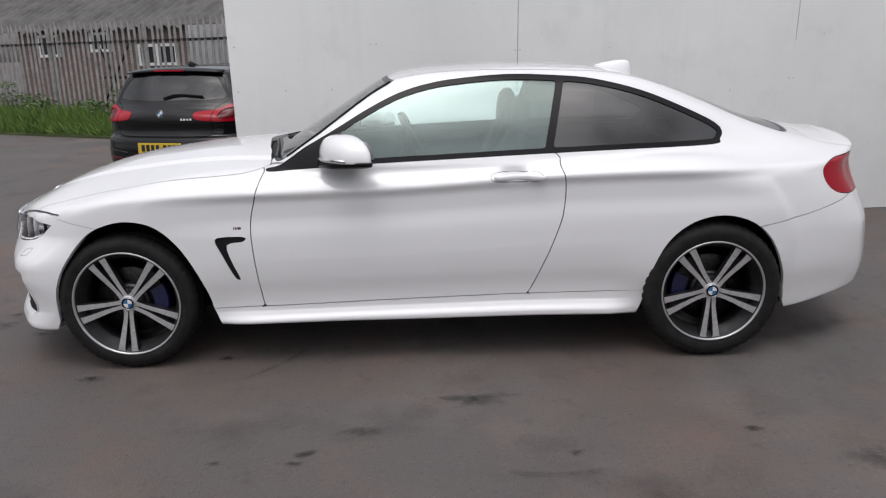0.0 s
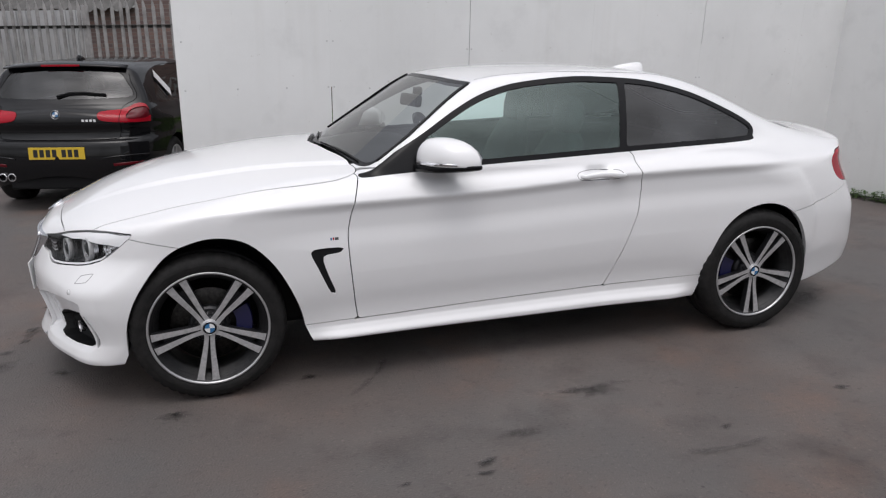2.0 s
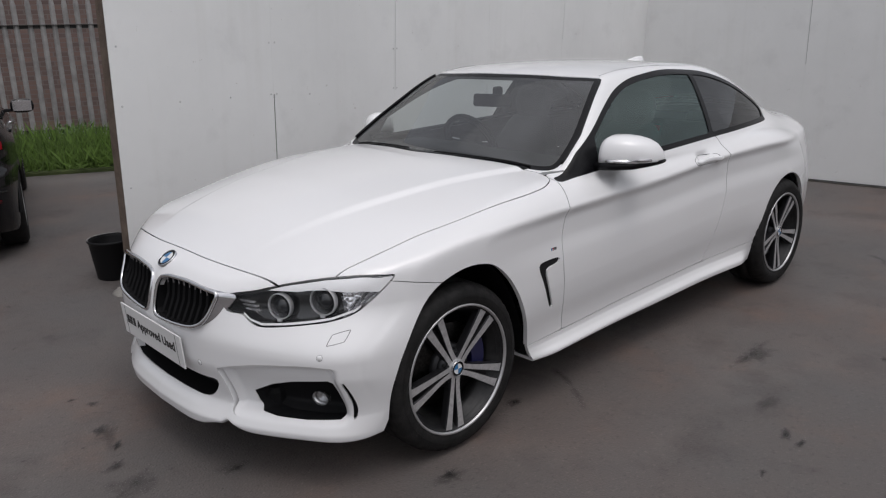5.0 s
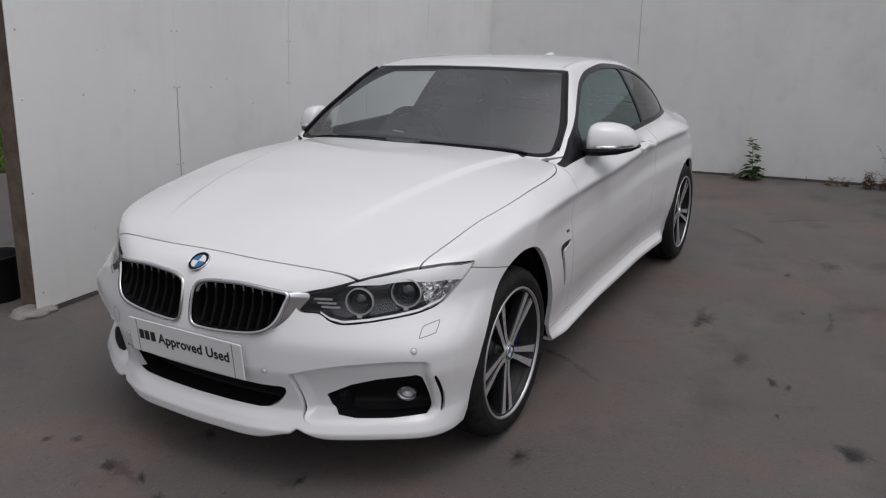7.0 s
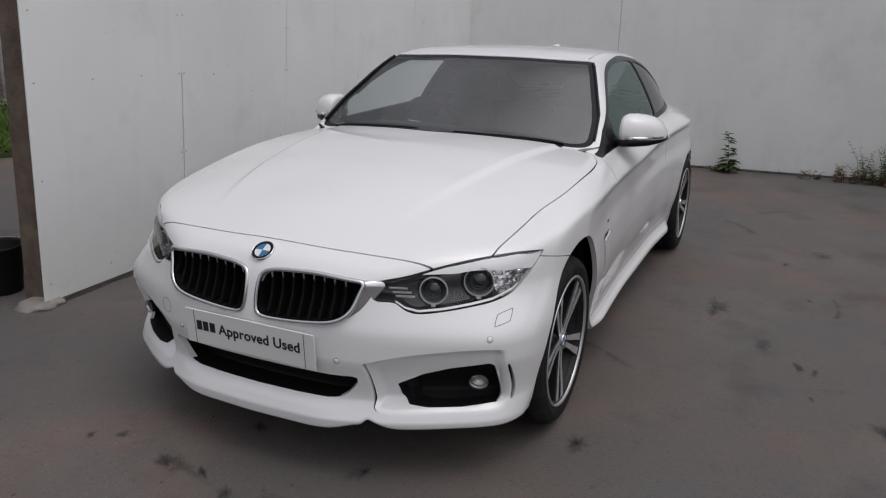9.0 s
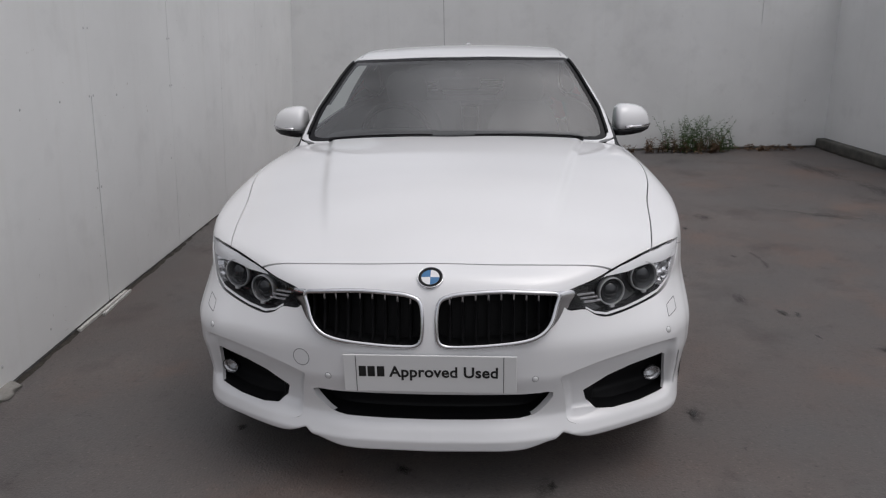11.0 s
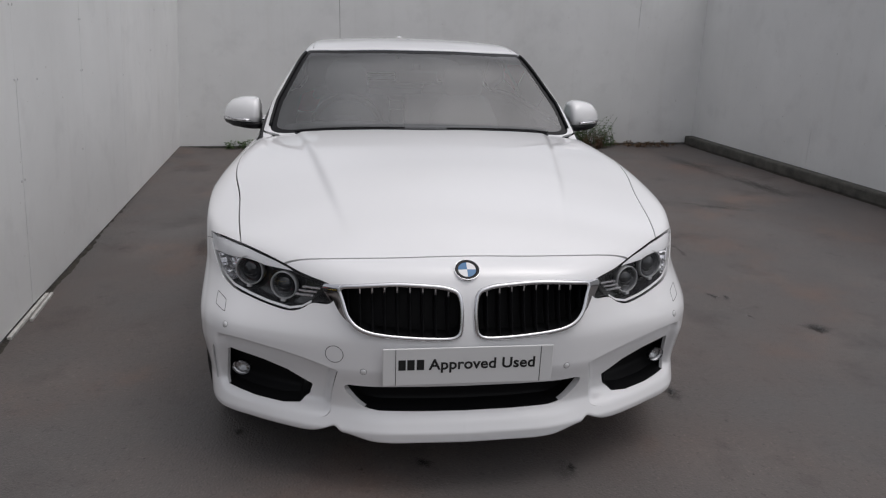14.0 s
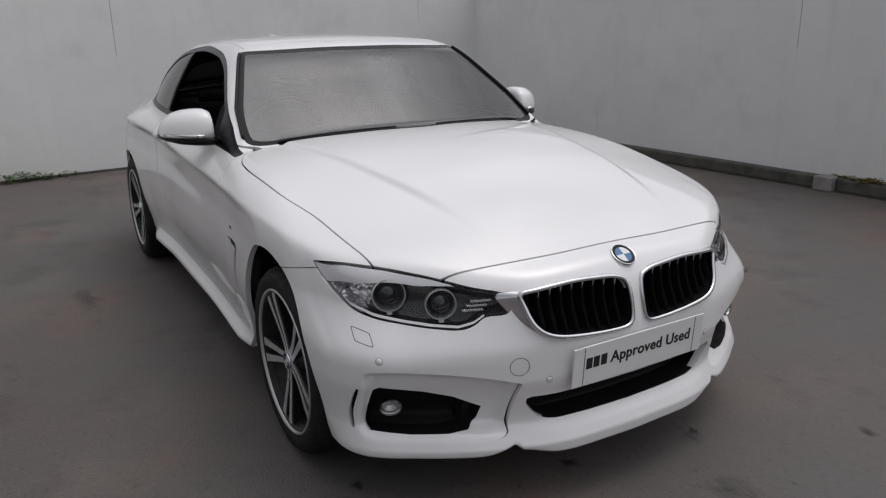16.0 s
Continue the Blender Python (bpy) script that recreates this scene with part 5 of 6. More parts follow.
rear_wall = sheet_wall("wall_rear", (6.205, 2.33), (6.78, -4.40), 1.9, "light grey painted sheet wall with weeds at its foot", fillers=[(1.9, 0.1, 1.2), (3.8, 0.05, 2.19), (5.7, 0.05, 1.5)])
side_wall = sheet_wall("wall_side", (6.78, -4.27), (-0.9, -4.80), 2.4, "light grey painted sheet wall standing on a kerb", 0.085, 0.0, [(1.9, 0.6), (2.6, 1.3), (3.4, 0.7), (4.3, 1.1)], [(2.4, 0.5, 2.19), (4.8, 0.15, 1.2)])
# loose battens lying at the wall foot
for x, y, ln, turn, w in ((0.90, 2.010, 0.62, 4.3, 0.020), (1.02, 1.992, 0.40, 5.5, 0.014)):
    b = part("batten", box((ln, w, 0.016), (0, 0, 0.008), 0.002), FRAME_PALE)
    b.matrix_world = pose(x, y, 0, 0, 0, turn)
    tagged(b, "thin pale batten lying at the wall foot", "batten", group="battens at the wall foot")
# kerb under the side wall
a, b = Vector((6.76, -4.17, 0)), Vector((-0.9, -4.72, 0))
d = b - a
kerb = part("kerb", box((d.length, 0.17, 0.115), (d.length / 2, 0.085, 0.0575), 0.02), KERB)
kerb.matrix_world = Matrix.Translation(a + Vector((0, -0.16, 0))) @ Matrix.Rotation(math.atan2(d.y, d.x), 4, "Z") @ pose(0, -0.17, 0)
tagged(kerb, "dark mossy concrete kerb under the wall", "kerb", kind="structure")
# dirt and grit gathered along the wall feet
DIRT = mottled(material("damp_dirt", (0.03, 0.027, 0.022), 0.95), 18, (0.016, 0.014, 0.012), (0.055, 0.048, 0.038), 6, 0.7, 80)


def dirt_strip(a, b, width, height, seed):
    a, b = Vector((*a, 0)), Vector((*b, 0))
    d = b - a
    n = int(d.length / 0.025)
    side = Vector((d.y, -d.x, 0)).normalized()
    v, f = [], []
    for i in range(n + 1):
        t = i / n
        w = width * (0.45 + 0.9 * abs(noise.noise((t * d.length * 2.3, seed, 0))) + 0.5 * abs(noise.noise((t * d.length * 11, seed, 3))))
        h = height * (0.4 + abs(noise.noise((t * d.length * 7, seed, 7))))
        p = a + d * t
        v += [tuple(p + Vector((0, 0, h))), tuple(p + side * w * 0.5 + Vector((0, 0, h * 0.7))), tuple(p + side * w + Vector((0, 0, 0.001)))]
    for i in range(n):
        f += [(i * 3 + j, i * 3 + j + 1, i * 3 + j + 4, i * 3 + j + 3) for j in range(2)]
    return tagged(mesh_object("wall_foot_dirt", v, f, DIRT), "dark dirt and grit along the wall foot", "dirt", kind="stuff")


dirt_strip((-0.14, 1.947), (1.01, 2.037), 0.030, 0.012, 1)
dirt_strip((1.01, 2.037), (6.2, 2.33), 0.045, 0.016, 2)
dirt_strip((6.205, 2.30), (6.76, -4.2), 0.05, 0.016, 3)
dirt_strip((6.6, -4.18), (-0.9, -4.715), 0.05, 0.012, 4)
# timber post at the free end of the long wall
post = tagged(part("wall_post", box((0.075, 0.15, WALL_H), (0, 0, WALL_H / 2), 0.006), WOOD), "weathered brown timber post at the wall end", "post", kind="structure")
post.matrix_world = pose(-0.075, 2.055, 0, 3.2, 0, 4)
foot_bm = bmesh.new()
bmesh.ops.create_icosphere(foot_bm, subdivisions=3, radius=1.0)
for v in foot_bm.verts:
    q = 1 + 0.25 * noise.noise(v.co * 2.2)
    v.co = Vector((v.co.x * 0.13 * q, v.co.y * 0.11 * q, max(v.co.z * 0.035, -0.01)))
tagged(part("post_footing", foot_bm, CONCRETE, None, "", True), "rough pale concrete footing round the post", "footing").matrix_world = pose(-0.12, 2.00, 0.006)
for k in range(3):
    z = 0.35 + 0.75 * k
    part("wall_rail", box((5.1, 0.05, 0.09), (2.56, 0.085, z), 0.004), WOOD, long_wall)

# bucket
bucket = tagged(new("bucket"), "black rubber builder's bucket standing on asphalt", "bucket")
bucket.matrix_world = pose(-0.10, 2.36, 0) @ Matrix.Scale(0.93, 4)
turned("bucket_body", [(0.0005, 0.0), (0.115, 0.0), (0.122, 0.012), (0.155, 0.29), (0.163, 0.295), (0.163, 0.31), (0.155, 0.31), (0.148, 0.29), (0.116, 0.02), (0.0005, 0.015)], GAP, bucket, 40, "Z")
tube("bucket_handle", [(0.158 * math.cos(t), 0.158 * math.sin(t) * 0.97, 0.30 + 0.012) for t in np.linspace(0.1, math.pi - 0.1, 15)], 0.004, STEEL, bucket, 6)


# weeds
def weed(x, y, h, leaves, spread, mat, label, seed, stems=1):
    rng = random.Random(seed)
    sv, sf, v, f = [], [], [], []
    for s in range(stems):
        bx, by = (rng.uniform(-spread, spread), rng.uniform(-spread, spread) * 0.35) if stems > 1 else (0, 0)
        hh = h * rng.uniform(0.55, 1.0) if stems > 1 else h
        lx, ly = rng.uniform(-0.55, 0.55) * hh if stems > 1 else 0.1 * hh, rng.uniform(-0.3, 0.3) * hh if stems > 1 else 0.02
        k = len(sv)
        for t in (0, 0.5, 1.0):
            r = 0.004 * (1.1 - t * 0.8)
            c = Vector((bx + lx * t * t, by + ly * t * t, hh * t))
            sv += [tuple(c + Vector((r, 0, 0))), tuple(c + Vector((-r * 0.5, r * 0.87, 0))), tuple(c + Vector((-r * 0.5, -r * 0.87, 0)))]
        sf += [(k + 3 * i + j, k + 3 * i + (j + 1) % 3, k + 3 * i + 3 + (j + 1) % 3, k + 3 * i + 3 + j) for i in range(2) for j in range(3)]
        for i in range(leaves):
            t = rng.uniform(0.08, 1.0)
            c = Vector((bx + lx * t * t, by + ly * t * t, hh * t))
            a = rng.uniform(0, 6.283)
            ln = rng.uniform(0.5, 1.0) * (0.17 if stems == 1 else 0.075) * (1.15 - 0.6 * t)
            d = Vector((math.cos(a), math.sin(a) * 0.7, rng.uniform(-0.1, 0.6))).normalized()
            side = d.cross(Vector((0, 0, 1))).normalized() * ln * 0.26
            k = len(v)
            v += [tuple(c), tuple(c + d * ln * 0.45 + side), tuple(c + d * ln - Vector((0, 0, ln * 0.25))), tuple(c + d * ln * 0.45 - side)]
            f += [(k, k + 1, k + 2, k + 3)]
    if stems > 1:
        k = len(sv)
        w = tagged(mesh_object("weeds", sv + v, sf + [tuple(i + k for i in q) for q in f], mat, None, False), label, "weeds", kind="stuff")
    else:
        w = tagged(new("weed"), label, "weed")
        mesh_object("stem", sv, sf, mat, w, False)
        mesh_object("foliage", v, f, mat, w, False)
    w.matrix_world = pose(x, y, 0, 0, 0, 95 if x > 6 else 0)
    return w


weed(6.31, -0.93, 0.46, 60, 0, LEAF, "tall green thistle-like weed growing at the wall foot", 1)
for k, (x, y, h, n, sp, st, mat) in enumerate([(6.34, -0.86, 0.08, 8, 0.16, 16, DRY), (6.40, -1.80, 0.10, 8, 0.10, 6, DRY), (6.38, -2.20, 0.20, 14, 0.20, 18, DRY), (6.42, -2.48, 0.46, 20, 0.24, 26, LEAF), (6.38, -2.58, 0.24, 16, 0.32, 24, DRY), (6.45, -2.78, 0.46, 20, 0.20, 18, LEAF), (6.50, -3.0, 0.32, 14, 0.16, 10, LEAF), (6.55, -3.5, 0.07, 12, 0.35, 18, DRY), (6.24, 1.55, 0.12, 12, 0.28, 22, LEAF), (6.27, 1.15, 0.07, 10, 0.25, 12, LEAF), (6.56, -3.7, 0.06, 8, 0.3, 10, DRY)]):
    weed(x, y, h, n, sp, mat, "low scrubby weeds growing along the wall foot", 10 + k, st)
MOSS = material("yellow_moss", (0.20, 0.165, 0.045), 0.9)
tone = node(MOSS, "ShaderNodeHueSaturation", Color=(0.20, 0.165, 0.045, 1))
span = node(MOSS, "ShaderNodeMapRange", To_Min=0.55, To_Max=1.35)
join(MOSS, MOSS.node_tree.nodes.new("ShaderNodeNewGeometry").outputs["Random Per Island"], span.inputs[0])
join(MOSS, span.outputs[0], tone.inputs["Value"])
join(MOSS, tone.outputs[0], MOSS.node_tree.nodes["Principled BSDF"].inputs["Base Color"])
for k, x in enumerate(np.arange(1.35, -0.8, -0.28)):
    weed(float(x), -4.615 - 0.0715 * (1.6 - x), 0.045, 8, 0.17, MOSS, "yellow moss and dry grass on the kerb edge", 40 + k, 34).location.z = 0.105
    if k % 3 == 1:
        weed(float(x), -4.66 - 0.0715 * (1.6 - x), 0.09, 9, 0.14, LEAF, "thin green weeds on the kerb edge", 60 + k, 7).location.z = 0.108
block = tagged(part("kerb_block", box((0.17, 0.12, 0.13), (0, 0, 0.065), 0.014), CONCRETE), "pale weathered concrete block in the kerb line", "block")
block.matrix_world = pose(1.52, -4.53, 0, 0, 0, 6)

# ---- verge, fence and what stands beyond ----
A, B = Vector((-16.0, 14.9, 0)), Vector((9.0, 2.95, 0))
ALONG = (B - A).normalized()
OUT = Vector((-ALONG.y, ALONG.x, 0))
if OUT.y < 0:
    OUT = -OUT
LEN = (B - A).length
vm = Matrix.Translation(A) @ Matrix.Rotation(math.atan2(ALONG.y, ALONG.x), 4, "Z")
verge = tagged(part("verge", box((LEN, 6.0, 0.12), (LEN / 2, 3.0, 0.05), 0.02), EARTH), "earth bank under rough grass", "verge", kind="structure")
verge.matrix_world = vm
rng = random.Random(5)
gv, gf = [], []
for i in range(46000):
    x, y = rng.uniform(2, LEN - 3), rng.uniform(0.02, 1.0) ** 1.3 * 1.7
    h = rng.uniform(0.10, 0.47) * (0.7 + 0.8 * min(1, y)) * (0.7 + 0.6 * noise.noise((x * 0.6, y, 0)))
    a = rng.uniform(0, 3.14)
    w = rng.uniform(0.0025, 0.007)
    dx, dy = math.cos(a) * w, math.sin(a) * w
    lx, ly = rng.gauss(0, 0.09), rng.gauss(0, 0.09)
    k = len(gv)
    gv += [(x - dx, y - dy, 0.10), (x + dx, y + dy, 0.10), (x + lx * 0.4 + dx * 0.7, y + ly * 0.4 + dy * 0.7, 0.10 + h * 0.6), (x + lx, y + ly, 0.10 + h)]
    gf += [(k, k + 1, k + 2), (k, k + 2, k + 3)]
grass = tagged(mesh_object("grass", gv, gf, GRASS, None, False), "rough green grass along the fence", "grass", kind="stuff")
grass.matrix_world = vm


def bush(x, y, r, h, seed, mat=LEAF):
    g = random.Random(seed)
    b = tagged(new("bush"), "leafy green shrub growing against the fence", "bush", group="shrubs along the fence")
    b.matrix_world = vm @ pose(x, y, 0.08)
    v, f = [], []
    for i in range(900):
        t = g.random()
        a, q = g.uniform(0, 6.283), g.random() ** 0.6
        c = Vector((math.cos(a) * r * q * (1 - 0.5 * t), math.sin(a) * r * 0.6 * q, h * t * (0.75 + 0.35 * noise.noise((a, t * 3, seed)))))
        d = Vector((g.uniform(-1, 1), g.uniform(-1, 1), g.uniform(-0.3, 0.8))).normalized()
        s = d.orthogonal().normalized()
        ln = g.uniform(0.035, 0.085)
        k = len(v)
        v += [tuple(c), tuple(c + d * ln * 0.5 + s * ln * 0.25), tuple(c + d * ln), tuple(c + d * ln * 0.5 - s * ln * 0.25)]
        f.append((k, k + 1, k + 2, k + 3))
    mesh_object("crown", v, f, mat, b, False)
    for i in range(5):
        a = i * 1.256
        tube("limb", [(0, 0, -0.02), (0.3 * r * math.cos(a), 0.2 * r * math.sin(a), h * 0.4), (0.6 * r * math.cos(a + 0.3), 0.4 * r * math.sin(a), h * 0.8)], [0.012, 0.008, 0.003], DRY, b, 5)
    return b


FENCE_Y = 1.75
for k, (x, y, r, h) in enumerate([(9.5, 1.1, 0.6, 0.9), (10.8, 1.3, 0.5, 0.7), (12.3, 1.2, 0.7, 1.0), (13.4, 1.0, 0.6, 0.85), (8.2, 1.2, 0.8, 1.1), (6.8, 1.2, 0.7, 1.3), (14.3, 1.3, 0.5, 0.6), (10.1, 0.9, 0.6, 0.75), (5.6, 1.1, 0.8, 1.2), (11.6, 0.9, 0.5, 0.7), (17.2, 1.2, 0.5, 0.6), (19.7, 0.9, 0.6, 0.6), (18.8, 1.2, 0.5, 0.55), (20.6, 1.1, 0.6, 0.6)]):
    bush(x, y, r, h, 70 + k)

# palisade fence
# near-black rail colour: the shadow on the rails is painted in
SHADED_STEEL = mottled(material("shaded_steel", (0.05, 0.05, 0.05), 0.8), 9, (0.025, 0.024, 0.024), (0.06, 0.057, 0.055))
fence = tagged(new("palisade_fence"), "galvanised steel palisade fence with pointed pales", "fence")
fence.matrix_world = vm @ pose(0, FENCE_Y, 0.08)
pv = [(x, y, z) for z in (0.0, 1.98) for x, y in ((-0.034, 0.012), (-0.026, 0.0), (-0.008, -0.014), (0.008, -0.014), (0.026, 0.0), (0.034, 0.012))] + [(-0.022, 0.004, 2.06), (0.0, -0.010, 2.14), (0.022, 0.004, 2.06)]
pf = [(i, i + 1, 7 + i, 6 + i) for i in range(5)] + [(6, 7, 12), (7, 8, 13, 12), (8, 9, 13), (9, 10, 14, 13), (10, 11, 14)]
pale_mesh = bpy.data.meshes.new("pale")
pale_mesh.from_pydata(pv, [], pf)
pale_mesh.materials.append(STEEL)
for i in range(150):
    p = new("pale", pale_mesh)
    p.parent = fence
    p.matrix_local = pose(4.0 + i * 0.150, 0, random.uniform(-0.01, 0.01), random.uniform(-0.6, 0.6), random.uniform(-0.5, 0.5), 0)
for x in np.arange(3.9, 27.0, 2.75):
    part("fence_post", box((0.10, 0.055, 2.05), (x, 0.055, 1.02), 0.004), STEEL, fence)
for z in (0.32, 1.70):
    part("fence_rail", box((23.0, 0.006, 0.05), (15.4, 0.020, z), 0.001), SHADED_STEEL, fence, "steel rail with its shade put into the colour")
    part("fence_rail", box((23.0, 0.045, 0.006), (15.4, -0.012, z + 0.022), 0.001), SHADED_STEEL, fence, "steel rail with its shade put into the colour")

# brick building and sheet-roofed shed behind the fence
BRICK = material("red_brick", (0.22, 0.10, 0.07), 0.9)
geo = BRICK.node_tree.nodes.new("ShaderNodeTexCoord")
bt = node(BRICK, "ShaderNodeTexBrick", Color1=(0.185, 0.118, 0.104, 1), Color2=(0.120, 0.085, 0.080, 1), Mortar=(0.165, 0.138, 0.130, 1), Scale=1.0)
for key, val in (("Mortar Size", 0.008), ("Brick Width", 0.225), ("Row Height", 0.075)):
    bt.inputs[key].default_value = val
mp = node(BRICK, "ShaderNodeMapping")
mp.inputs["Rotation"].default_value = (radians(90), 0, 0)
join(BRICK, geo.outputs["Object"], mp.inputs[0])
join(BRICK, mp.outputs[0], bt.inputs["Vector"])
join(BRICK, bt.outputs[0], BRICK.node_tree.nodes["Principled BSDF"].inputs["Base Color"])
ROOFING = mottled(material("corrugated_cement_roof", (0.2, 0.2, 0.19), 0.9), 2, (0.070, 0.068, 0.066), (0.135, 0.132, 0.128), 6, 0.4, 30)
CLAD = mottled(material("grey_cladding", (0.3, 0.3, 0.3), 0.7), 1.5, (0.36, 0.36, 0.365), (0.50, 0.50, 0.51))
WINDOW_DARK = material("far_window_glass", (0.03, 0.035, 0.04), 0.08)
FRAME_WHITE = material("white_window_frame", (0.72, 0.72, 0.70), 0.5)

house = tagged(new("brick_building"), "red brick building with white windows beyond the fence", "building")
house.matrix_world = vm @ pose(0, 0, 0)
part("wall", box((14.5, 5.0, 3.6), (21.55, 7.0, 1.8)), BRICK, house)
part("wall", box((9.6, 3.0, 2.2), (9.4, 6.1, 1.1)), BRICK, house)
for x, y, z, w, h in ((7.8, 4.58, 1.86, 0.62, 0.42), (9.72, 4.58, 1.52, 1.2, 0.45), (5.9, 4.58, 1.8, 0.7, 0.5)):
    win = part("window", box((w, 0.08, h), (x, y, z)), WINDOW_DARK, house)
    for dx in (-w / 2, 0, w / 2):
        part("frame", box((0.07, 0.1, h + 0.07), (x + dx, y - 0.01, z)), FRAME_WHITE, win)
    for dz in (-h / 2, h / 2):
        part("frame", box((w, 0.1, 0.07), (x, y - 0.012, z + dz)), FRAME_WHITE, win)
shed = tagged(new("shed_roof"), "long low shed with grey corrugated roof beyond the fence", "building")
shed.matrix_world = vm
xs = np.arange(-6, 14.25, 0.05)
rv = [(x, y, z + 0.045 * math.cos(x * 2 * math.pi / 0.30)) for y, z in ((4.35, 2.16), (9.5, 4.75)) for x in xs]
k = len(xs)
mesh_object("roof", rv, [(i, i + 1, k + i + 1, k + i) for i in range(k - 1)], ROOFING, shed)
part("wall", box((1.75, 0.06, 2.05), (13.55, 2.45, 1.05)), CLAD, shed, "pale upright sheet cladding")
for x in np.arange(12.78, 14.4, 0.19):
    part("sheet_rib", box((0.05, 0.03, 2.05), (x, 2.405, 1.05), 0.006), CLAD, shed)
frame_x = tagged(new("steel_frame"), "leaning crossed steel bars behind the fence", "frame")
frame_x.matrix_world = vm @ pose(0, 2.6, 0.05)
for p, q in (((9.6, 0, 0), (10.9, 0, 1.75)), ((10.9, 0, 0), (9.9, 0, 1.75)), ((9.9, 0, 1.0), (10.9, 0, 1.0))):
    tube("bar", [p, q], 0.025, GAP, frame_x, 6)


# ---- the black hatchback ----
H_TOP = curve((-0.2, 0.80), (0.10, 0.94), (0.16, 0.985), (0.24, 1.10), (0.34, 1.28), (0.40, 1.365), (0.60, 1.392), (1.1, 1.415), (1.7, 1.418), (2.2, 1.385), (2.45, 1.32), (2.75, 1.15), (3.05, 0.99), (3.2, 0.955), (3.6, 0.92), (4.0, 0.84), (4.2, 0.74), (4.4, 0.55))
H_REAR = curve((0.15, 0.16), (0.25, 0.06), (0.36, 0.02), (0.50, 0.0), (0.60, 0.010), (0.67, 0.030), (0.70, 0.075), (0.78, 0.090), (0.83, 0.070), (0.92, 0.080), (1.01, 0.10), (1.05, 0.13), (1.07, 0.16), (1.30, 0.33), (1.37, 0.30))
H_SWEEP = curve((0.0, 0.0), (0.3, 0.012), (0.5, 0.045), (0.65, 0.10), (0.75, 0.19), (0.83, 0.36), (0.88, 0.65))
H_WIDE = curve((0.1, 0.845), (0.5, 0.880), (0.8, 0.890), (1.4, 0.875), (2.4, 0.872), (3.3, 0.880), (3.8, 0.85), (4.3, 0.75))
H_SIDE = curve((0.15, -0.06), (0.3, -0.02), (0.5, 0.0), (0.66, 0.0), (0.78, -0.012), (0.82, -0.006), (0.92, -0.05), (0.98, -0.075))
H_FRONT = curve((0.15, 4.22), (0.4, 4.32), (0.6, 4.32), (0.75, 4.26), (0.9, 4.1))


def hatch_field(p):
    x, a, z = p[..., 0], abs(p[..., 1]), p[..., 2]
    bow = (a / 0.6) ** 2
    roof = H_TOP(x - 0.08 * bow * (1 - step(x, 0.5, 1.0)) + 0.10 * bow * step(x, 2.0, 2.6)) - 0.035 * bow
    side = H_WIDE(x) + H_SIDE(z)
    low = smax(z - np.minimum(roof, 0.99), a - side, 0.06)
    up = np.maximum(z - 0.97, -0.02)
    cab = smax(z - roof, a - (H_WIDE(x) - 0.085 - 0.36 * up - 0.35 * up * abs(up)), 0.08)
    f = smin(low, cab, 0.03)
    f = smax(f, (H_REAR(z) + H_SWEEP(a) * (1 - 0.45 * step(z, 0.98, 1.2)) - x) * 0.9, 0.035)
    f = smax(f, (x - H_FRONT(z) + 1.2 * H_SWEEP(a)) * 0.9, 0.05)
    return smax(f, 0.19 - z, 0.03)


cols = [(0.5, a) for a in np.radians(np.linspace(0, 90, 80, endpoint=False))] + [(x, math.pi / 2) for x in np.linspace(0.5, 3.6, 130)] + [(3.6, a) for a in np.radians(np.linspace(90, 180, 30)[1:])]
HV, HF = skin(hatch_field, cols, np.linspace(-25, 90, 130), 0.58)
HV[abs(HV[:, 1]) < 1e-6, 1] = 0.0
hatch = tagged(new("hatchback_car"), "black five-door hatchback parked beside the fence", "car")
hatch.matrix_world = pose(-1.243, 3.157, 0.058, 0, 0, 75.0) @ Matrix.Diagonal((0.933, 0.933, 0.94, 1))
H_ARCH = lambda c, r: np.array([(c - r, 0.0)] + [(c - r * math.cos(t), 0.32 + (r + 0.005) * math.sin(t)) for t in np.linspace(0, math.pi, 25)] + [(c + r, 0.0)])
REAR_PANE = outline([(0.0, 1.318), (0.40, 1.310), (0.52, 1.285), (0.575, 1.22), (0.640, 1.12), (0.648, 1.085), (0.60, 1.068), (0.3, 1.058), (0.0, 1.056), (-0.3, 1.058), (-0.3, 1.318)], 3)
H_LAMP = outline([(0.375, 0.905), (0.40, 0.945), (0.58, 0.962), (0.66, 1.000), (0.76, 1.018), (0.95, 1.012), (0.95, 0.85), (0.85, 0.838), (0.62, 0.842), (0.42, 0.862)], 3)
H_SIDEWIN = outline([(0.62, 1.03), (0.72, 1.14), (0.90, 1.27), (1.10, 1.325), (1.6, 1.345), (2.1, 1.318), (2.4, 1.24), (2.75, 1.06), (2.80, 1.005), (2.5, 0.985), (1.5, 0.985), (0.75, 0.985)], 3)
LAMP_INSERT = outline([(0.625, 0.880), (0.635, 0.945), (0.70, 0.972), (0.765, 0.972), (0.79, 0.93), (0.785, 0.885), (0.70, 0.872)], 3)
RED_DARK = material("smoked_red_lens", (0.10, 0.003, 0.008), 0.15, 0.0, 0.3)
SILVER = mottled(material("silver_wheel_paint", (0.62, 0.62, 0.63), 0.35, 0.2), 40, (0.55, 0.55, 0.56), (0.68, 0.68, 0.69))
V, F = HV, HF
flank = lambda v: abs(v[:, 1]) > 0.45
for c in (0.80, 3.49):
    V, F = clip(V, F, only(dist(H_ARCH(c, 0.352), V, "side"), flank(V)))
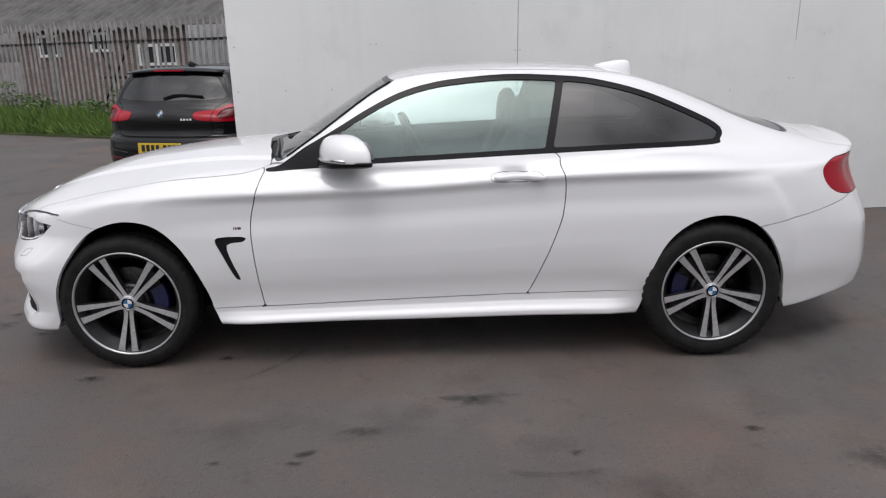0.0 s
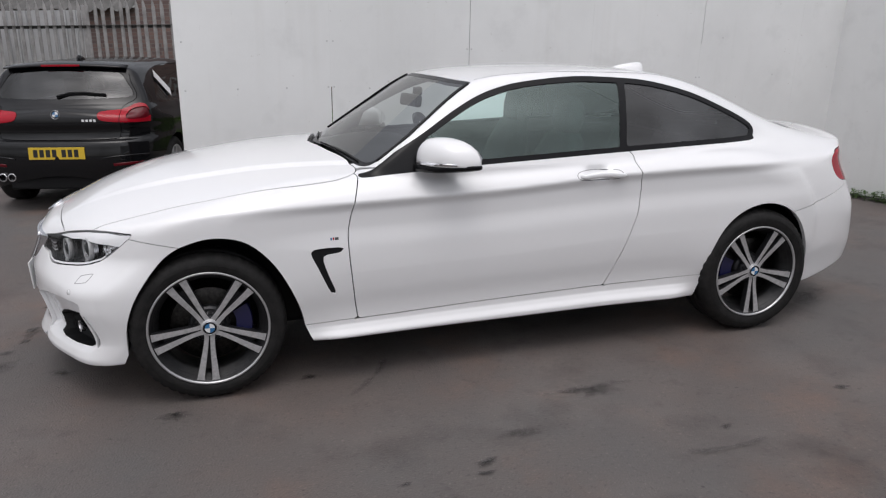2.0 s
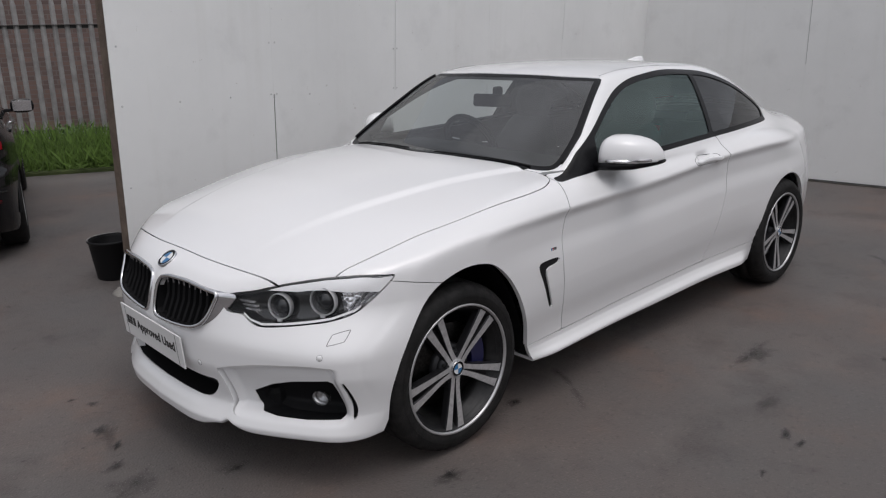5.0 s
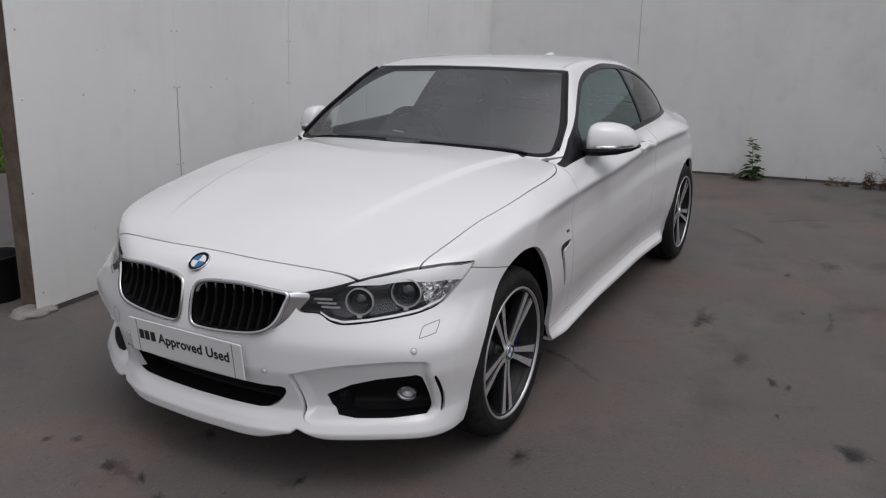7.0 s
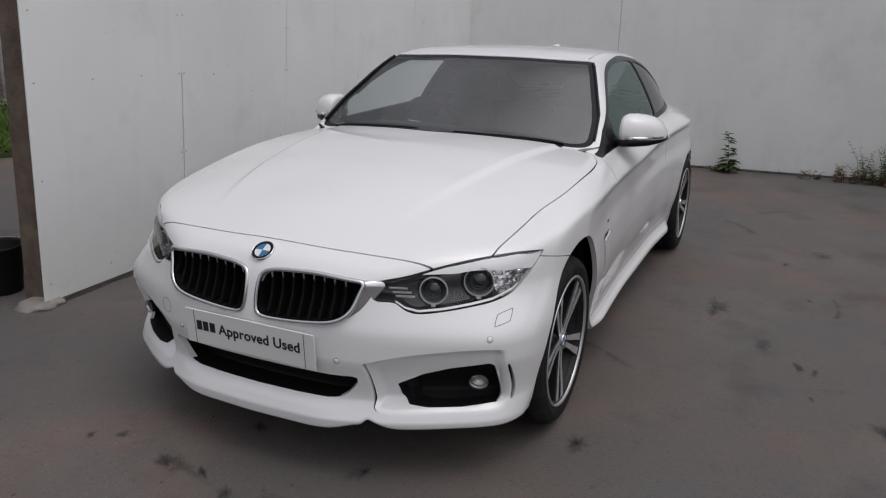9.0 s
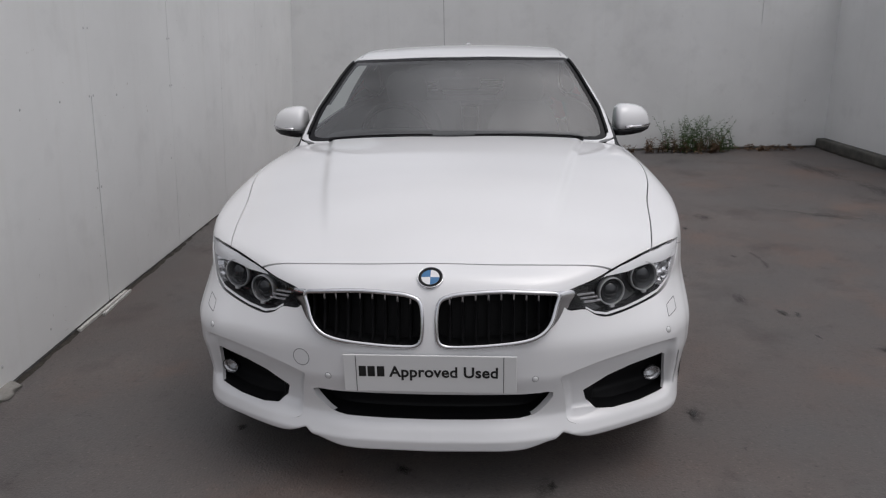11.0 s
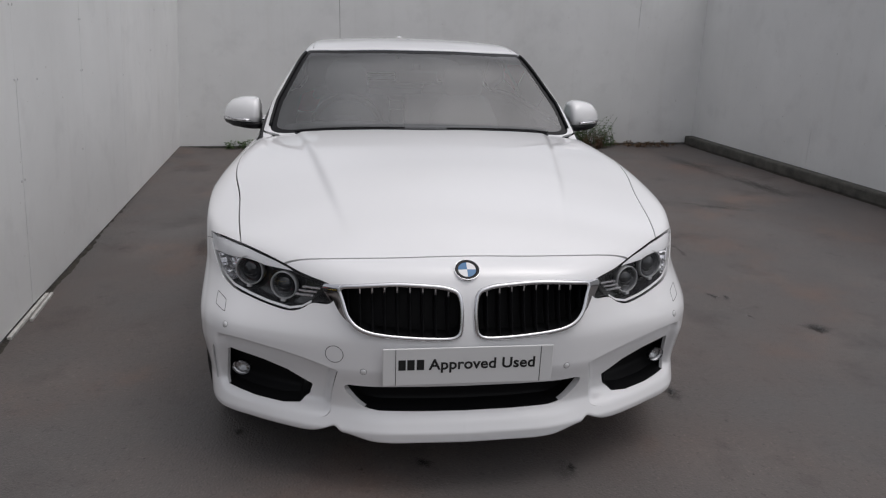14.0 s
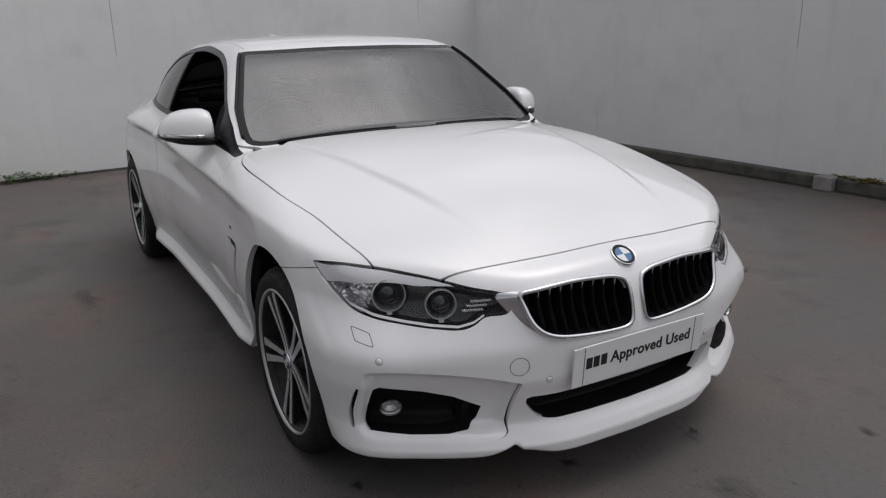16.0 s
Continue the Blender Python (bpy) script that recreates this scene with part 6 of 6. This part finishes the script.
piece, (V, F) = split(V, F, only(dist(H_SIDEWIN, V, "side"), flank(V) & (V[:, 2] > 0.95)), 0.003)
panel("side_window", piece, DARK_GLASS, hatch, "L+R", 0, 0.004, hatch_field, "dark tinted side windows")
piece, (V, F) = split(V, F, only(dist(REAR_PANE, V, "front"), (V[:, 0] < 0.62) & (V[:, 2] > 0.95)), 0.003)
panel("rear_window", piece, DARK_GLASS, hatch, "LR", 0, 0.003, hatch_field, "dark rear window")
piece, (V, F) = split(V, F, only(dist(H_LAMP, V, "front"), V[:, 0] < 0.34), 0.003)
inner_lamp, outer_lamp = split(*piece, abs(piece[0][:, 1]) - 0.565, 0.006)
panel("gate_lamp", inner_lamp, RED_LAMP, hatch, "L+R", 0.01, -0.004, hatch_field, "red tailgate lamp")
lens, body = split(*outer_lamp, dist(LAMP_INSERT, outer_lamp[0], "front"), 0.003)
panel("tail_lamp", body, RED_LAMP, hatch, "L+R", 0.01, -0.006, hatch_field, "red tail lamp")
panel("lamp_insert", lens, RED_DARK, hatch, "L+R", 0, 0.004, hatch_field, "dark red inner lens")
WS = outline([(2.30, -0.3), (2.30, 0.0), (2.26, 0.4), (2.24, 0.55), (2.45, 0.63), (2.70, 0.70), (2.92, 0.6), (3.03, 0.3), (3.06, 0.0), (3.06, -0.3)], 3)
piece, (V, F) = split(V, F, only(dist(WS, V, "top"), V[:, 2] > 0.95), 0.003)
panel("windscreen", piece, WINDSCREEN, hatch, "LR", 0, 0.003, hatch_field)
GATE = outline([(0.0, 0.69), (0.50, 0.695), (0.56, 0.73), (0.575, 0.84), (0.57, 0.98), (0.68, 1.06), (0.62, 1.2), (0.55, 1.34), (0.3, 1.36), (0.0, 1.36), (-0.3, 1.36), (-0.3, 0.69)], 3)
piece, (V, F) = split(V, F, only(dist(GATE, V, "front"), V[:, 0] < 0.45), 0.005)
panel("tailgate", piece, BLACK_PAINT, hatch, "LR", 0.012, 0, hatch_field)
BUMP = V[:, 2] - 0.705 - 0.10 * (V[:, 0] - 0.05)
piece, (V, F) = split(V, F, np.where(V[:, 0] < 0.46, BUMP, 0.05), 0.004)
panel("rear_bumper", piece, BLACK_PAINT, hatch, "LR", 0.012, 0, hatch_field)
for x0, x1 in ((1.18, 1.98), (1.985, 2.86)):
    D = outline([(x0, 0.30), (x1, 0.30), (x1, 0.6), (x1, 0.9), (x1 - 0.05, 1.05), (x0 + 0.1, 1.05), (x0 - 0.12 if x0 < 1.5 else x0, 0.85), (x0 - 0.12 if x0 < 1.5 else x0, 0.6)], 3)
    piece, (V, F) = split(V, F, only(dist(D, V, "side"), flank(V)), 0.005)
    panel("door", piece, BLACK_PAINT, hatch, "L+R", 0.012, 0, hatch_field)
panel("body_shell", (V, F), BLACK_PAINT, hatch, "LR", 0.012, 0, hatch_field)
part("underbody", box((3.9, 1.1, 0.2), (2.1, 0, 0.32), 0.03), GAP, hatch)
part("cabin_block", box((2.0, 1.2, 0.5), (1.9, 0, 0.68), 0.05), CABIN, hatch)
for y in (-0.36, 0.36):
    blob("seat", [((1.55 + dx, y, z), hx, hy, (1, 0, 0), (0, 1, 0), 0.6) for z, dx, hx, hy in ((0.6, 0.0, 0.09, 0.24), (0.85, -0.05, 0.08, 0.23), (1.0, -0.10, 0.05, 0.16), (1.03, -0.11, 0.05, 0.12), (1.18, -0.12, 0.05, 0.12), (1.21, -0.12, 0.02, 0.08))], CABIN, hatch)
spoiler = []
for y in np.linspace(-0.58, 0.58, 15):
    b = (abs(y) / 0.58) ** 2
    spoiler.append(((0.385 + 0.06 * b, y, 1.376 - 0.030 * b), 0.058 - 0.015 * b, 0.016 - 0.005 * b, (1, 0, 0.25), (0, 0, 1), 0.7))
blob("roof_spoiler", spoiler, BLACK_PAINT, hatch, "black roof spoiler")
part("brake_light", box((0.012, 0.36, 0.018), (0.325, 0, 1.362), 0.003), RED_LAMP, hatch)
YELLOW = material("yellow_plate", (0.62, 0.42, 0.03), 0.4)
yp = part("number_plate", box((0.008, 0.52, 0.111), (0, 0, 0), 0.002), YELLOW, hatch, "yellow plate with black bars")
yp.matrix_local = pose(0.008, 0.0, 0.575, 0, 3, 0)
for k in range(7):
    y = 0.195 - 0.058 * k - (0.03 if k > 3 else 0)
    part("plate_bar", box((0.002, 0.040, 0.070), (-0.005, y, 0)), INK, yp)
c = on_skin(hatch_field, (-0.5, 0, 0.925), (1, 0, 0))
badge(hatch, c, (-1, 0, 0.15), 0.040)
for k in range(4):
    c = on_skin(hatch_field, (-0.5, -0.25 - 0.034 * k, 0.868), (1, 0, 0))
    part("model_bar", box((0.003, 0.024, 0.022), tuple(c)), BADGE_WHITE, hatch)
pts = [tuple(on_skin(hatch_field, (-0.4, y, z), (1, 0, 0)) + np.array((-0.018, 0, 0.004))) for y, z in ((0.02, 1.078), (-0.10, 1.110), (-0.22, 1.112), (-0.33, 1.100), (-0.42, 1.092))]
wp = tube("rear_wiper", pts, 0.010, GAP, hatch, 6, "black rear wiper")
tube("wiper_blade", [tuple(np.array(p) + (0.006, 0, -0.016)) for p in pts], 0.006, GAP, wp, 5)
for s in (-1, 1):
    lp = np.array([on_skin(hatch_field, (-0.6, s * a, z), (1, 0, 0)) for a, z in ((0.40, 0.520), (0.50, 0.533), (0.60, 0.540), (0.72, 0.540), (0.78, 0.536))])
    v, f = swept(lp, normals(hatch_field, lp), 0.016, 0.010, False)
    mesh_object("bumper_ledge", v, f, BLACK_PAINT, hatch)
    lp = np.array([on_skin(hatch_field, (-0.6, s * a, z), (1, 0, 0)) for a, z in ((0.50, 0.458), (0.56, 0.461), (0.62, 0.463), (0.68, 0.465), (0.74, 0.467))])
    v, f = swept(lp, normals(hatch_field, lp), 0.028, 0.004, False)
    mesh_object("reflector", v, f, RED_DARK, hatch)
for y in (0.47, 0.555):
    turned("exhaust_tip", [(0.030, 0.0), (0.038, -0.002), (0.040, 0.01), (0.040, 0.14), (0.032, 0.14), (0.031, 0.01)], CHROME, hatch, 24, "X", pose(0.05, y, 0.345), "chrome exhaust tip")
part("diffuser", box((0.10, 1.0, 0.13), (0.12, 0, 0.29), 0.02), GAP, hatch)
finh = [((x, 0, z - 0.01), w, h + 0.01, (0, 1, 0), (0, 0, 1), 0.9) for x, w, z, h in ((0.72, 0.010, 1.40, 0.04), (0.76, 0.024, 1.40, 0.055), (0.82, 0.03, 1.40, 0.04), (0.90, 0.012, 1.405, 0.012))]
blob("roof_fin", finh, BLACK_PAINT, hatch)
for s in (-1, 1):
    m = new("door_mirror")
    m.parent = hatch
    blob("mirror_cap", [((x - 0.06, s * 0.965, 1.005), hy * 0.92, hz * 0.9, (0, 1, 0), (0, 0, 1), 0.65) for x, hy, hz in ((2.58, 0.115, 0.075), (2.62, 0.115, 0.078), (2.68, 0.09, 0.06), (2.71, 0.05, 0.03))], BLACK_PAINT, m)
    part("mirror_glass", box((0.004, 0.17, 0.10), (2.517, s * 0.965, 1.005), 0.001), CHROME, m)
    part("mirror_arm", box((0.06, 0.10, 0.03), (2.56, s * 0.85, 0.965), 0.008), GAP, m)
    for xh in (1.42, 2.22):
        c = on_skin(hatch_field, (xh, s * 1.4, 0.88), (0, -s, 0))
        part("door_handle", box((0.19, 0.03, 0.028), tuple(c), 0.008), CHROME if xh > 2 else BLACK_PAINT, hatch)
    for c in (0.80, 3.49):
        p = H_ARCH(c, 0.352)[1:-1]
        v = [(x, s * y, z) for y in (0.86, 0.55) for x, z in p]
        n = len(p)
        mesh_object("arch_liner", v, [(i, i + 1, n + i + 1, n + i) for i in range(n - 1)] + [tuple(range(n, 2 * n))], GAP, hatch, False)
        w = new("wheel")
        w.parent, w.matrix_local = hatch, pose(c, s * 0.765, 0.318, 0, 0, 0 if s < 0 else 180)
        turned("tyre", [(0.225, -0.09), (0.25, -0.108), (0.285, -0.105), (0.312, -0.085), (0.318, -0.05), (0.318, 0.05), (0.312, 0.085), (0.25, 0.10)], RUBBER, w, 48)
        turned("rim", [(0.232, -0.098), (0.226, -0.102), (0.218, -0.095), (0.205, -0.06), (0.20, 0.0)], SILVER, w, 48)
        turned("hub", [(0.0005, -0.085), (0.035, -0.085), (0.06, -0.07), (0.08, -0.04)], SILVER, w, 24)
        turned("brake_disc", [(0.05, -0.02), (0.15, -0.02), (0.15, 0.0)], DISC, w, 32)
        for k in range(10):
            t = k * 2 * math.pi / 10
            rows = [(r * math.cos(t) - q * wd * math.sin(t), -0.085 + b, r * math.sin(t) + q * wd * math.cos(t)) for r, wd in ((0.04, 0.022), (0.14, 0.024), (0.222, 0.034)) for q, b in ((-0.5, 0.0), (0.5, 0.0), (0.4, 0.03), (-0.4, 0.03))]
            mesh_object("spoke", rows, [(i * 4 + j, i * 4 + (j + 1) % 4, i * 4 + 4 + (j + 1) % 4, i * 4 + 4 + j) for i in range(2) for j in range(4)], SILVER, w, False)
st = part("window_sticker", box((0.30, 0.110, 0.003), (0, 0, 0), 0.001), PLATE, hatch, "white paper sticker on the rear side window")
c = on_skin(hatch_field, (0.97, -1.4, 1.16), (0, 1, 0))
out = Vector(normals(hatch_field, c))
along = Vector((0.62, 0, -0.78))
along = (along - along.dot(out) * out).normalized()
st.matrix_local = Matrix.Translation(Vector(c) + 0.012 * out) @ Matrix((along, out.cross(along), out)).transposed().to_4x4()
